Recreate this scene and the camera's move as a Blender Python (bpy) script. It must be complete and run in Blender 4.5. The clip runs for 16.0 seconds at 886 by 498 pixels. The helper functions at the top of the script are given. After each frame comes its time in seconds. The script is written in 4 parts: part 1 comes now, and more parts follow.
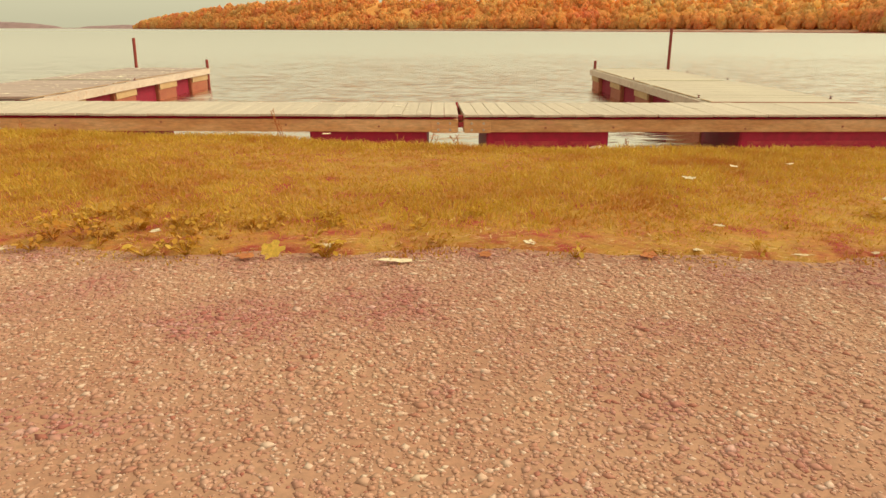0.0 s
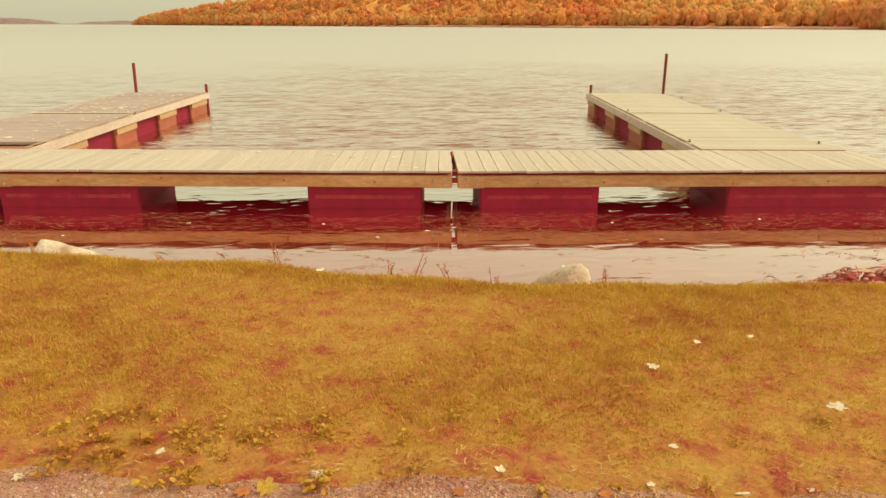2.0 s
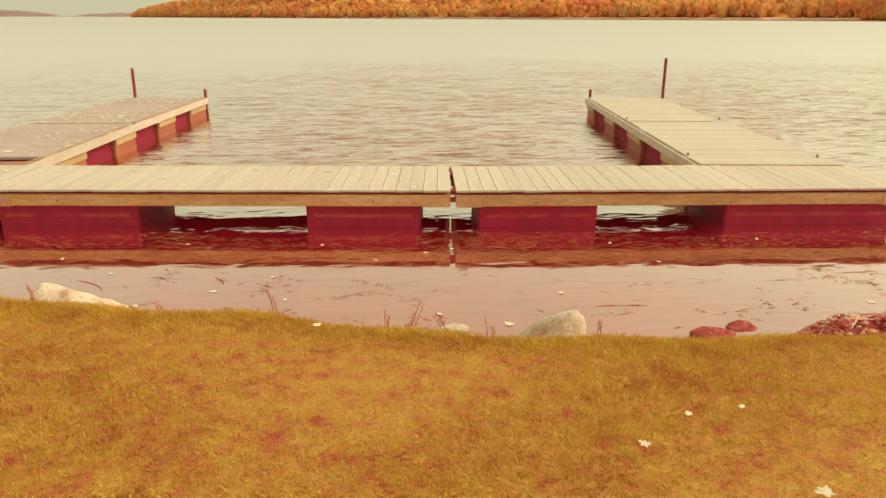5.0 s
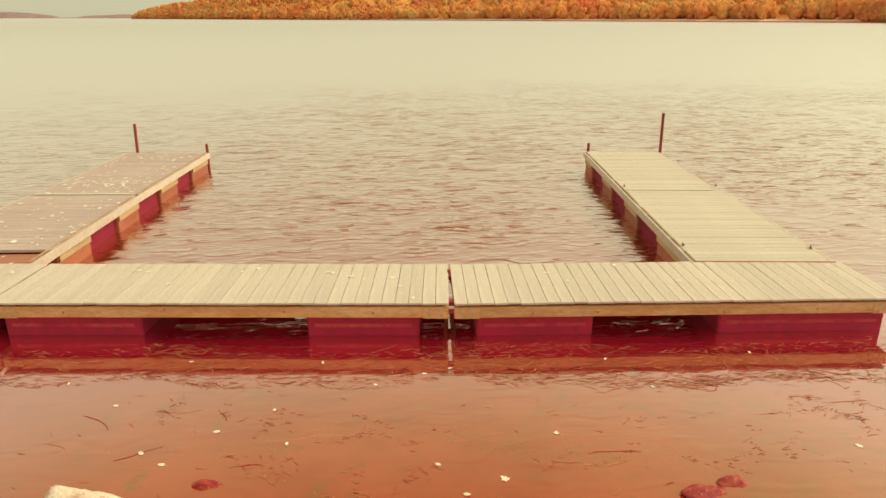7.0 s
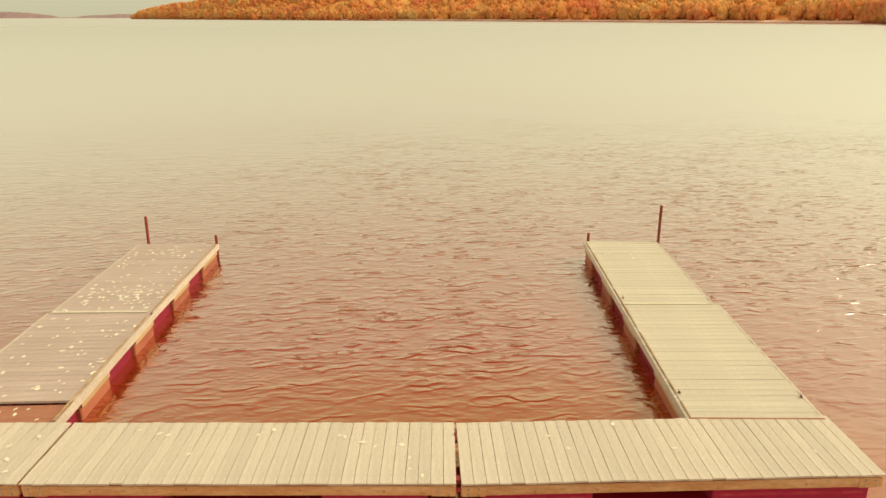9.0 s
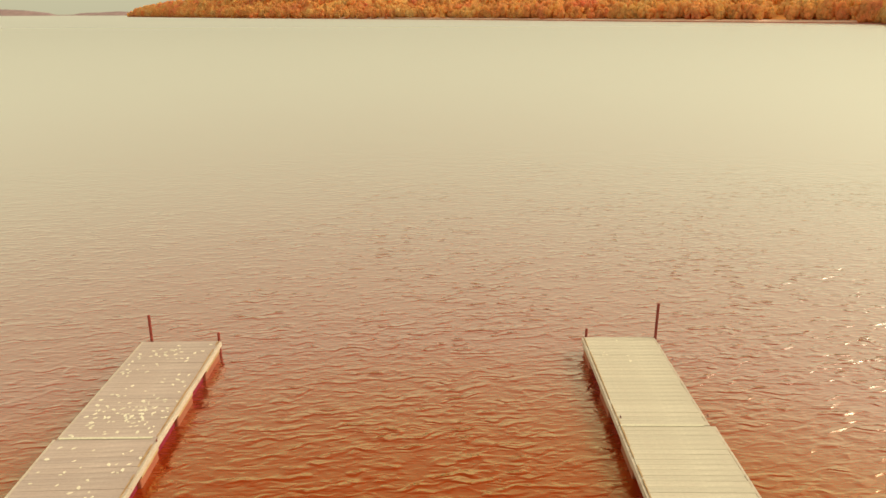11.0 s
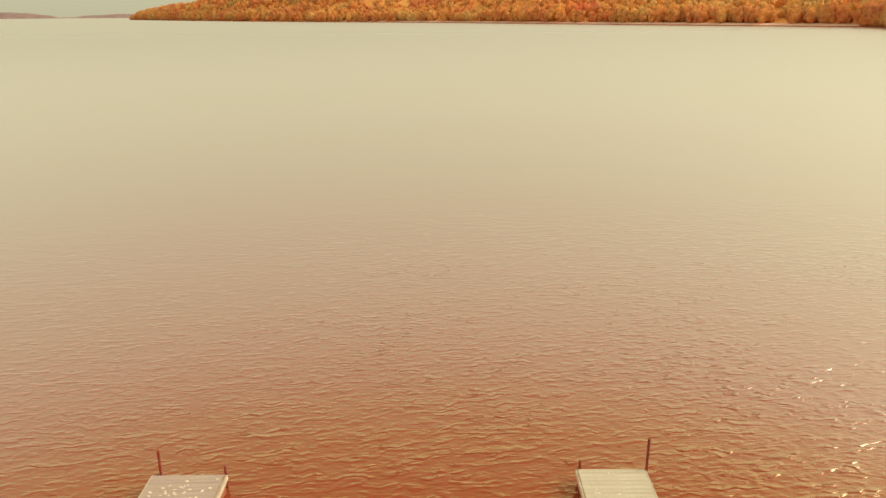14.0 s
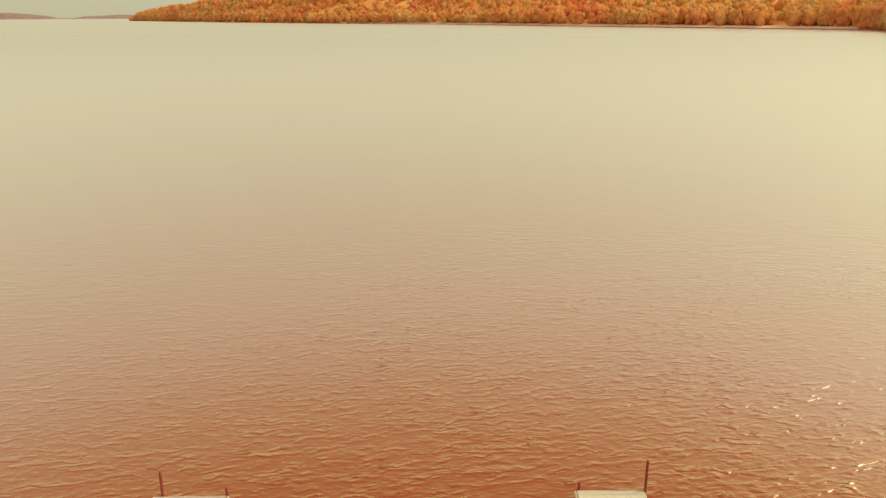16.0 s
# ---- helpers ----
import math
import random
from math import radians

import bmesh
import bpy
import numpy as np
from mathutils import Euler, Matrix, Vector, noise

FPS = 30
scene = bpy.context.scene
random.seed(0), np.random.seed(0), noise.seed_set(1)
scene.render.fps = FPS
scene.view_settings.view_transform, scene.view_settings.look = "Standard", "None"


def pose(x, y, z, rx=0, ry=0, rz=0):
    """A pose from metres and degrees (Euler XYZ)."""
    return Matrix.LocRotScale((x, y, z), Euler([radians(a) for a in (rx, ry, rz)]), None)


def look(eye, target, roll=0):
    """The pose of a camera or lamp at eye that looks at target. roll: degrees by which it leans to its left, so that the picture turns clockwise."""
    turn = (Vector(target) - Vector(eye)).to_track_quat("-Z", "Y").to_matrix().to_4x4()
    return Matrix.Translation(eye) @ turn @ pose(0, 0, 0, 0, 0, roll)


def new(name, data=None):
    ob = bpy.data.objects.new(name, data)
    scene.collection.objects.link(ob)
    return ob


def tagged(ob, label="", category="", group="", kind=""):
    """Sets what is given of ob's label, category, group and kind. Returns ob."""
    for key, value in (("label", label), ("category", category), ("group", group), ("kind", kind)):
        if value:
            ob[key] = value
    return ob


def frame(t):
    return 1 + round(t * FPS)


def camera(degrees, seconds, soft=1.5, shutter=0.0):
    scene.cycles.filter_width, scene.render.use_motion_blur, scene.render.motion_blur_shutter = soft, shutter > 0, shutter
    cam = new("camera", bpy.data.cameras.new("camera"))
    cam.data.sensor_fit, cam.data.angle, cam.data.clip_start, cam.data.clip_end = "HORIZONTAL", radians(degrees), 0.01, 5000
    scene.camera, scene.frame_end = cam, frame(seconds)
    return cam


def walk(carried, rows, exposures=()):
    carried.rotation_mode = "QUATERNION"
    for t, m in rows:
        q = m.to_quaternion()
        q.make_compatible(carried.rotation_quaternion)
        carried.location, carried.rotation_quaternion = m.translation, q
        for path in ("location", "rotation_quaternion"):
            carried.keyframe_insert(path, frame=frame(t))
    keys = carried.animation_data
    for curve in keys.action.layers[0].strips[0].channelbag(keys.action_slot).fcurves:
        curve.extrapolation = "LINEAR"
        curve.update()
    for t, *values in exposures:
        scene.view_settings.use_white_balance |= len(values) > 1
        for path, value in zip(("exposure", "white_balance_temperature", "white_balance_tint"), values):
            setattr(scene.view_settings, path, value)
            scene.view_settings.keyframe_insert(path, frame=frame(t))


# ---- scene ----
cam = camera(66.0, 16.0)
PATH = [
    (0, (0.020, -0.623, 1.250), (0.073, 1.280, 0.638), 0.2),
    (0.5, (0.088, -0.614, 1.566), (0.143, 1.289, 0.953), 0.3),
    (1, (0.086, -0.632, 1.708), (0.139, 1.270, 1.092), 0.2),
    (1.5, (0.068, -0.620, 1.774), (0.122, 1.281, 1.154), 0.2),
    (2, (0.072, -0.596, 1.851), (0.126, 1.304, 1.228), 0.2),
    (2.5, (0.089, -0.577, 1.918), (0.141, 1.321, 1.290), 0.2),
    (3, (0.086, -0.572, 1.974), (0.138, 1.325, 1.345), 0.1),
    (3.5, (0.084, -0.566, 2.017), (0.135, 1.330, 1.383), 0.1),
    (6, (0.123, -0.423, 2.408), (0.177, 1.469, 1.763), 0.1),
    (6.5, (0.148, -0.336, 2.819), (0.198, 1.557, 2.174), 0.0),
    (7, (0.121, -0.288, 3.249), (0.172, 1.605, 2.607), -0.0),
    (7.5, (0.100, -0.162, 3.809), (0.154, 1.731, 3.165), 0.0),
    (8, (0.082, -0.091, 4.341), (0.134, 1.802, 3.698), -0.0),
    (8.5, (0.078, -0.003, 4.780), (0.130, 1.891, 4.139), -0.1),
    (9, (0.050, 0.001, 5.276), (0.101, 1.893, 4.631), -0.1),
    (9.5, (0.066, 0.159, 5.787), (0.118, 2.050, 5.139), -0.2),
    (10, (0.025, 0.269, 6.252), (0.079, 2.158, 5.598), -0.1),
    (10.2, (0.029, 0.355, 6.504), (0.084, 2.245, 5.852), -0.1),
    (12.3, (0.025, 0.718, 8.794), (0.082, 2.606, 8.138), -0.2),
    (12.5, (0.021, 0.769, 8.975), (0.077, 2.657, 8.319), -0.2),
    (13, (0.089, 0.877, 9.583), (0.141, 2.766, 8.927), -0.3),
    (13.5, (0.066, 0.978, 10.206), (0.123, 2.867, 9.551), -0.4),
    (14, (0.161, 1.065, 10.696), (0.211, 2.955, 10.044), -0.4),
    (14.5, (0.037, 1.113, 11.043), (0.099, 3.003, 10.391), -0.3),
    (15, (0.033, 1.095, 11.148), (0.095, 2.987, 10.502), -0.2),
    (15.5, (0.097, 1.108, 11.192), (0.155, 3.001, 10.547), -0.3),
    (16, (0.141, 1.122, 11.224), (0.193, 3.013, 10.575), -0.3),
]
walk(cam, [(t, look(eye, target, roll)) for t, eye, target, roll in PATH],
     exposures=[(0, 0.04), (3.7, 0.08), (6.0, 0.05), (9.0, 0.06), (10.2, 0.02), (12.3, -0.07), (16, -0.07)])

# ---- world, sun and exposure ----
SUN_AZ, SUN_EL = 85, 40          # degrees to the right of straight ahead, and above the horizon
world = bpy.data.worlds.new("hazy_sky")
scene.world = world
world.use_nodes = True
wn, wl = world.node_tree.nodes, world.node_tree.links
wn.clear()
sky = wn.new("ShaderNodeTexSky")
sky.sky_type, sky.sun_disc = "NISHITA", False
sky.sun_elevation, sky.sun_rotation = radians(SUN_EL), radians(SUN_AZ)
sky.air_density, sky.dust_density, sky.ozone_density = 1.0, 4.0, 0.5
veil = wn.new("ShaderNodeHueSaturation")
veil.inputs["Saturation"].default_value = 0.22
warm = wn.new("ShaderNodeMix")
warm.data_type, warm.blend_type = "RGBA", "MULTIPLY"
warm.inputs["Factor"].default_value = 1.0
warm.inputs["B"].default_value = (1.0, 0.93, 0.62, 1)
cloud_veil = wn.new("ShaderNodeMix")
cloud_veil.data_type = "RGBA"
cloud_veil.inputs["Factor"].default_value = 0.5
cloud_veil.inputs["B"].default_value = (7.3, 6.85, 4.5, 1)
back = wn.new("ShaderNodeBackground")
back.inputs["Strength"].default_value = 0.146
wout = wn.new("ShaderNodeOutputWorld")
wl.new(sky.outputs["Color"], veil.inputs["Color"])
wl.new(veil.outputs["Color"], warm.inputs["A"])
wl.new(warm.outputs["Result"], cloud_veil.inputs["A"])
wl.new(cloud_veil.outputs["Result"], back.inputs["Color"])
wl.new(back.outputs["Background"], wout.inputs["Surface"])

lamp = bpy.data.lights.new("sun", "SUN")
lamp.energy, lamp.angle, lamp.color = 1.55, radians(26), (1.0, 0.90, 0.66)
sun = new("sun", lamp)
az, el = radians(SUN_AZ), radians(SUN_EL)
sun_way = Vector((math.sin(az) * math.cos(el), math.cos(az) * math.cos(el), math.sin(el)))
sun.matrix_world = look(sun_way * 60, (0, 0, 0))

# ---- materials ----
WATER = 0.03     # height of the lake
DECK = 0.45      # height of the deck boards


def node(nt, kind, **values):
    n = nt.nodes.new(kind)
    for key, value in values.items():
        n.inputs[key.replace("_", " ")].default_value = value
    return n


def shell(name, rough=0.7, metal=0.0, ior=1.45):
    m = bpy.data.materials.new(name)
    m.use_nodes = True
    nt = m.node_tree
    bsdf = nt.nodes["Principled BSDF"]
    bsdf.inputs["Roughness"].default_value = rough
    bsdf.inputs["Metallic"].default_value = metal
    bsdf.inputs["IOR"].default_value = ior
    return m, nt, bsdf


def place_coords(nt, stretch, local):
    if local:
        src = nt.nodes.new("ShaderNodeTexCoord").outputs["Object"]
    else:
        src = nt.nodes.new("ShaderNodeNewGeometry").outputs["Position"]
    mp = nt.nodes.new("ShaderNodeMapping")
    mp.inputs["Scale"].default_value = stretch
    nt.links.new(src, mp.inputs["Vector"])
    return mp.outputs["Vector"]


def ramp(nt, fac, stops):
    r = nt.nodes.new("ShaderNodeValToRGB")
    e = r.color_ramp.elements
    while len(e) < len(stops):
        e.new(0.5)
    for el_, (p, c) in zip(e, stops):
        el_.position, el_.color = p, (*c, 1)
    nt.links.new(fac, r.inputs["Fac"])
    return r.outputs["Color"]


def blend(nt, fac, a, b, mode="MIX"):
    mx = nt.nodes.new("ShaderNodeMix")
    mx.data_type, mx.blend_type = "RGBA", mode
    for value, key in ((fac, "Factor"), (a, "A"), (b, "B")):
        if isinstance(value, (int, float)):
            mx.inputs[key].default_value = value
        elif isinstance(value, tuple):
            mx.inputs[key].default_value = (*value, 1)
        else:
            nt.links.new(value, mx.inputs[key])
    return mx.outputs["Result"]


def surface(name, stops, rough=0.75, scale=4.0, fine=60.0, stretch=(1, 1, 1), local=False, relief=0.3, depth=0.004,
            vary="", spread=0.3, metal=0.0, stain=None):
    """A surface with broad and fine variation: stops are colours along a broad noise; vary 'object' or 'island' shifts whole pieces."""
    m, nt, bsdf = shell(name, rough, metal)
    co = place_coords(nt, stretch, local)
    broad = node(nt, "ShaderNodeTexNoise", Scale=scale, Detail=5.0, Roughness=0.6)
    grain = node(nt, "ShaderNodeTexNoise", Scale=fine, Detail=4.0, Roughness=0.65)
    nt.links.new(co, broad.inputs["Vector"])
    nt.links.new(co, grain.inputs["Vector"])
    col = ramp(nt, broad.outputs["Fac"], stops)
    fleck = ramp(nt, grain.outputs["Fac"], [(0.3, (0.72, 0.72, 0.72)), (0.7, (1.25, 1.25, 1.25))])
    col = blend(nt, 0.75, col, fleck, "MULTIPLY")
    if vary:
        if vary == "object":
            rnd = nt.nodes.new("ShaderNodeObjectInfo").outputs["Random"]
        else:
            rnd = nt.nodes.new("ShaderNodeNewGeometry").outputs["Random Per Island"]
        tone = ramp(nt, rnd, [(0.0, (1 - spread,) * 3), (0.5, (1.0, 1 - 0.1 * spread, 1 - 0.2 * spread)), (1.0, (1 + spread,) * 3)])
        col = blend(nt, 1.0, col, tone, "MULTIPLY")
    if stain:
        spot = node(nt, "ShaderNodeTexNoise", Scale=scale * 2.7, Detail=6.0, Roughness=0.7)
        nt.links.new(co, spot.inputs["Vector"])
        mask = ramp(nt, spot.outputs["Fac"], [(0.56, (0, 0, 0)), (0.68, (1, 1, 1))])
        col = blend(nt, mask, col, stain)
    nt.links.new(col, bsdf.inputs["Base Color"])
    rr = nt.nodes.new("ShaderNodeMapRange")
    rr.inputs["To Min"].default_value, rr.inputs["To Max"].default_value = max(rough - 0.15, 0.05), min(rough + 0.15, 1)
    nt.links.new(grain.outputs["Fac"], rr.inputs["Value"])
    nt.links.new(rr.outputs["Result"], bsdf.inputs["Roughness"])
    bump = node(nt, "ShaderNodeBump", Strength=relief, Distance=depth)
    nt.links.new(grain.outputs["Fac"], bump.inputs["Height"])
    nt.links.new(bump.outputs["Normal"], bsdf.inputs["Normal"])
    return m


def pieces(name, colours, rough=0.8):
    """For heaps of small pieces: each island takes one of the colours."""
    m, nt, bsdf = shell(name, rough)
    rnd = nt.nodes.new("ShaderNodeNewGeometry").outputs["Random Per Island"]
    n = len(colours)
    col = ramp(nt, rnd, [(i / max(n - 1, 1), c) for i, c in enumerate(colours)])
    co = place_coords(nt, (1, 1, 1), False)
    broad = node(nt, "ShaderNodeTexNoise", Scale=4.5, Detail=5.0, Roughness=0.62)
    nt.links.new(co, broad.inputs["Vector"])
    tone = ramp(nt, broad.outputs["Fac"], [(0.33, (0.88, 0.60, 0.72)), (0.47, (1.0, 0.93, 0.95)), (0.65, (1.12, 1.14, 1.1))])
    nt.links.new(blend(nt, 1.0, col, tone, "MULTIPLY"), bsdf.inputs["Base Color"])
    return m


def water_surface():
    m, nt, bsdf = shell("lake_water", 0.05, 0.0, 1.33)
    murk, gloss, both = nt.nodes.new("ShaderNodeBsdfDiffuse"), nt.nodes.new("ShaderNodeBsdfGlossy"), nt.nodes.new("ShaderNodeMixShader")
    gloss.distribution = "GGX"
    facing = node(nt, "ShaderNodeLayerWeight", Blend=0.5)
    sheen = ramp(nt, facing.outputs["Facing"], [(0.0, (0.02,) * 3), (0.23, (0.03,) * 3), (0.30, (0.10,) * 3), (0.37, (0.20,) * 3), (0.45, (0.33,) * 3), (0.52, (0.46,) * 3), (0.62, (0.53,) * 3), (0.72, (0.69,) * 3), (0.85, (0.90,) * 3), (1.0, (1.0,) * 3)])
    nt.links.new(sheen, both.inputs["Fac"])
    # golden tint painted into the reflections at steep view angles, paling towards grazing
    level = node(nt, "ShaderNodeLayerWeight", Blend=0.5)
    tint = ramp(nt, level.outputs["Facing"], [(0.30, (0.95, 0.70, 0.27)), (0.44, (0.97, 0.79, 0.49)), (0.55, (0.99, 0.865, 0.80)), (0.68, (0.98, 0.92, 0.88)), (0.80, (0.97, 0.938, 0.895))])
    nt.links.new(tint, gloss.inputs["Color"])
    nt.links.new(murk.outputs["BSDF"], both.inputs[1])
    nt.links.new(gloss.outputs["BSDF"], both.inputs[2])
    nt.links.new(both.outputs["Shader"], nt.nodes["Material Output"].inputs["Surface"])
    nt.nodes.remove(bsdf)
    geo = nt.nodes.new("ShaderNodeNewGeometry").outputs["Position"]
    sep = nt.nodes.new("ShaderNodeSeparateXYZ")
    nt.links.new(geo, sep.inputs["Vector"])
    # silty shallows, then a crimson belt painting the dock's shade and dark reflection
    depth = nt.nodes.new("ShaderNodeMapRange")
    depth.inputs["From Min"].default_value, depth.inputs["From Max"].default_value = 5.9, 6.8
    cloud = node(nt, "ShaderNodeTexNoise", Scale=0.9, Detail=5.0, Roughness=0.6)
    nt.links.new(geo, cloud.inputs["Vector"])
    drifted = nt.nodes.new("ShaderNodeMath")
    drifted.operation = "MULTIPLY_ADD"
    drifted.inputs[1].default_value = 1.6
    nt.links.new(cloud.outputs["Fac"], drifted.inputs[0])
    nt.links.new(sep.outputs["Y"], drifted.inputs[2])
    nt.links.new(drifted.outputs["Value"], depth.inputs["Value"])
    silt = ramp(nt, cloud.outputs["Fac"], [(0.36, (0.28, 0.012, 0.007)), (0.62, (0.37, 0.032, 0.018))])
    beds = node(nt, "ShaderNodeTexNoise", Scale=2.6, Detail=7.0, Roughness=0.72)
    nt.links.new(geo, beds.inputs["Vector"])
    weedy = ramp(nt, beds.outputs["Fac"], [(0.54, (0, 0, 0)), (0.63, (0.75, 0.75, 0.75))])
    silt = blend(nt, weedy, silt, (0.22, 0.030, 0.007))
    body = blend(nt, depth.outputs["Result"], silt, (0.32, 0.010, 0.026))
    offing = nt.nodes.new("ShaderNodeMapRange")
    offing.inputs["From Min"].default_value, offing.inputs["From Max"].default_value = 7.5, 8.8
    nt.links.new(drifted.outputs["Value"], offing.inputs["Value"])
    # the body colour pales towards lavender with distance from the bank
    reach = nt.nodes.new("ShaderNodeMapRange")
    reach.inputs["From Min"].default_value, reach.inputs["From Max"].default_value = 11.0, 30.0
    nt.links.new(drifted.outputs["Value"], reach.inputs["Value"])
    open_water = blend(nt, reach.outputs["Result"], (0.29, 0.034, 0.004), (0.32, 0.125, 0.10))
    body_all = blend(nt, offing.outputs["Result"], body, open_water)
    spreadout = nt.nodes.new("ShaderNodeMapRange")
    spreadout.inputs["From Min"].default_value, spreadout.inputs["From Max"].default_value = 12.0, 500.0
    spreadout.inputs["To Min"].default_value, spreadout.inputs["To Max"].default_value = 0.0, 0.17
    nt.links.new(sep.outputs["Y"], spreadout.inputs["Value"])
    ruffled = nt.nodes.new("ShaderNodeMapRange")
    ruffled.inputs["From Min"].default_value, ruffled.inputs["From Max"].default_value = 6.6, 9.0
    ruffled.inputs["To Min"].default_value, ruffled.inputs["To Max"].default_value = 0.02, 0.13
    nt.links.new(sep.outputs["Y"], ruffled.inputs["Value"])
    both_rough = nt.nodes.new("ShaderNodeMath")
    nt.links.new(spreadout.outputs["Result"], both_rough.inputs[0])
    nt.links.new(ruffled.outputs["Result"], both_rough.inputs[1])
    nt.links.new(both_rough.outputs["Value"], gloss.inputs["Roughness"])
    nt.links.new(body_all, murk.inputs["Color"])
    # ripples: long low crests across the view, calm in the lee of the dock
    calm = nt.nodes.new("ShaderNodeMapRange")
    calm.inputs["From Min"].default_value, calm.inputs["From Max"].default_value = 6.1, 10.5
    calm.inputs["To Min"].default_value, calm.inputs["To Max"].default_value = 0.05, 1.05
    nt.links.new(sep.outputs["Y"], calm.inputs["Value"])
    heights = []
    for scale, stretch, turn, amount in ((1.8, (0.7, 1.7, 1), -4, 0.12), (3.3, (0.95, 2.0, 1), -9, 0.25), (9.0, (0.7, 1.9, 1), -8, 0.04)):
        mp = nt.nodes.new("ShaderNodeMapping")
        mp.inputs["Scale"].default_value = stretch
        mp.inputs["Rotation"].default_value = (0, 0, radians(turn))
        nt.links.new(geo, mp.inputs["Vector"])
        wave = node(nt, "ShaderNodeTexNoise", Scale=scale, Detail=0.5, Roughness=0.4, Distortion=0.3)
        swash = node(nt, "ShaderNodeTexNoise", Scale=scale, Detail=0.0, Distortion=0.3)
        nt.links.new(mp.outputs["Vector"], swash.inputs["Vector"])
        push, steep = nt.nodes.new("ShaderNodeVectorMath"), nt.nodes.new("ShaderNodeVectorMath")
        push.operation, steep.operation = "MULTIPLY", "ADD"
        push.inputs[1].default_value = (0, 1.4 / scale, 0)
        nt.links.new(swash.outputs["Fac"], push.inputs[0])
        nt.links.new(mp.outputs["Vector"], steep.inputs[0])
        nt.links.new(push.outputs["Vector"], steep.inputs[1])
        nt.links.new(steep.outputs["Vector"], wave.inputs["Vector"])
        mul = nt.nodes.new("ShaderNodeMath")
        mul.operation = "MULTIPLY"
        mul.inputs[1].default_value = amount
        nt.links.new(wave.outputs["Fac"], mul.inputs[0])
        heights.append(mul.outputs["Value"])
    # wavelets with short steep fronts towards the bank and long backs, broken into single strokes
    for period, turn, high, grain in ((0.30, -8, 0.25, 2.2), (0.17, -3, 0.075, 3.8)):
        mp = nt.nodes.new("ShaderNodeMapping")
        mp.inputs["Scale"].default_value = (0.85, 1, 1)
        mp.inputs["Rotation"].default_value = (0, 0, radians(turn))
        mp.inputs["Location"].default_value = (period * 31, period * 17, 0)
        nt.links.new(geo, mp.inputs["Vector"])
        saw = node(nt, "ShaderNodeTexWave", Scale=0.314 / period, Distortion=9.0, Detail=1.0)
        saw.inputs["Detail Scale"].default_value = 1.6
        saw.wave_type, saw.bands_direction, saw.wave_profile = "BANDS", "Y", "SAW"
        nt.links.new(mp.outputs["Vector"], saw.inputs["Vector"])
        crest = ramp(nt, saw.outputs["Fac"], [(0.0, (1, 1, 1)), (0.70, (0, 0, 0)), (1.0, (1, 1, 1))])
        stroke = node(nt, "ShaderNodeTexNoise", Scale=grain, Detail=1.0)
        dash = nt.nodes.new("ShaderNodeMapping")
        dash.inputs["Scale"].default_value = (0.75, 1.7, 1)
        nt.links.new(mp.outputs["Vector"], dash.inputs["Vector"])
        nt.links.new(dash.outputs["Vector"], stroke.inputs["Vector"])
        gate = nt.nodes.new("ShaderNodeMapRange")
        gate.inputs["From Min"].default_value, gate.inputs["From Max"].default_value = 0.47, 0.59
        gate.inputs["To Max"].default_value = high
        nt.links.new(stroke.outputs["Fac"], gate.inputs["Value"])
        surge = nt.nodes.new("ShaderNodeMath")
        surge.operation = "MULTIPLY"
        nt.links.new(crest, surge.inputs[0])
        nt.links.new(gate.outputs["Result"], surge.inputs[1])
        heights.append(surge.outputs["Value"])
    total = heights[0]
    for h in heights[1:]:
        add = nt.nodes.new("ShaderNodeMath")
        nt.links.new(total, add.inputs[0])
        nt.links.new(h, add.inputs[1])
        total = add.outputs["Value"]
    bump = node(nt, "ShaderNodeBump", Distance=0.1, Strength=1.0)
    easing = nt.nodes.new("ShaderNodeMapRange")
    easing.inputs["From Min"].default_value, easing.inputs["From Max"].default_value = 14.0, 40.0
    easing.inputs["To Min"].default_value, easing.inputs["To Max"].default_value = 1.0, 0.15
    nt.links.new(sep.outputs["Y"], easing.inputs["Value"])
    swell = nt.nodes.new("ShaderNodeMath")
    swell.operation = "MULTIPLY"
    nt.links.new(calm.outputs["Result"], swell.inputs[0])
    nt.links.new(easing.outputs["Result"], swell.inputs[1])
    gusts = node(nt, "ShaderNodeTexNoise", Scale=0.16, Detail=2.0)
    nt.links.new(geo, gusts.inputs["Vector"])
    patch = nt.nodes.new("ShaderNodeMapRange")
    patch.inputs["From Min"].default_value, patch.inputs["From Max"].default_value = 0.38, 0.6
    patch.inputs["To Min"].default_value, patch.inputs["To Max"].default_value = 0.65, 1.05
    nt.links.new(gusts.outputs["Fac"], patch.inputs["Value"])

    def combine(operation, a, b):
        n = nt.nodes.new("ShaderNodeMath")
        n.operation = operation
        for i, value in enumerate((a, b)):
            if isinstance(value, (int, float)):
                n.inputs[i].default_value = value
            else:
                nt.links.new(value, n.inputs[i])
        return n.outputs["Value"]

    flurry = node(nt, "ShaderNodeTexNoise", Scale=0.9, Detail=2.0, Roughness=0.6)
    stretched = nt.nodes.new("ShaderNodeMapping")
    stretched.inputs["Scale"].default_value = (0.6, 1.5, 1)
    nt.links.new(geo, stretched.inputs["Vector"])
    nt.links.new(stretched.outputs["Vector"], flurry.inputs["Vector"])
    bursts = nt.nodes.new("ShaderNodeMapRange")
    bursts.inputs["From Min"].default_value, bursts.inputs["From Max"].default_value = 0.4, 0.62
    bursts.inputs["To Min"].default_value, bursts.inputs["To Max"].default_value = 0.65, 1.1
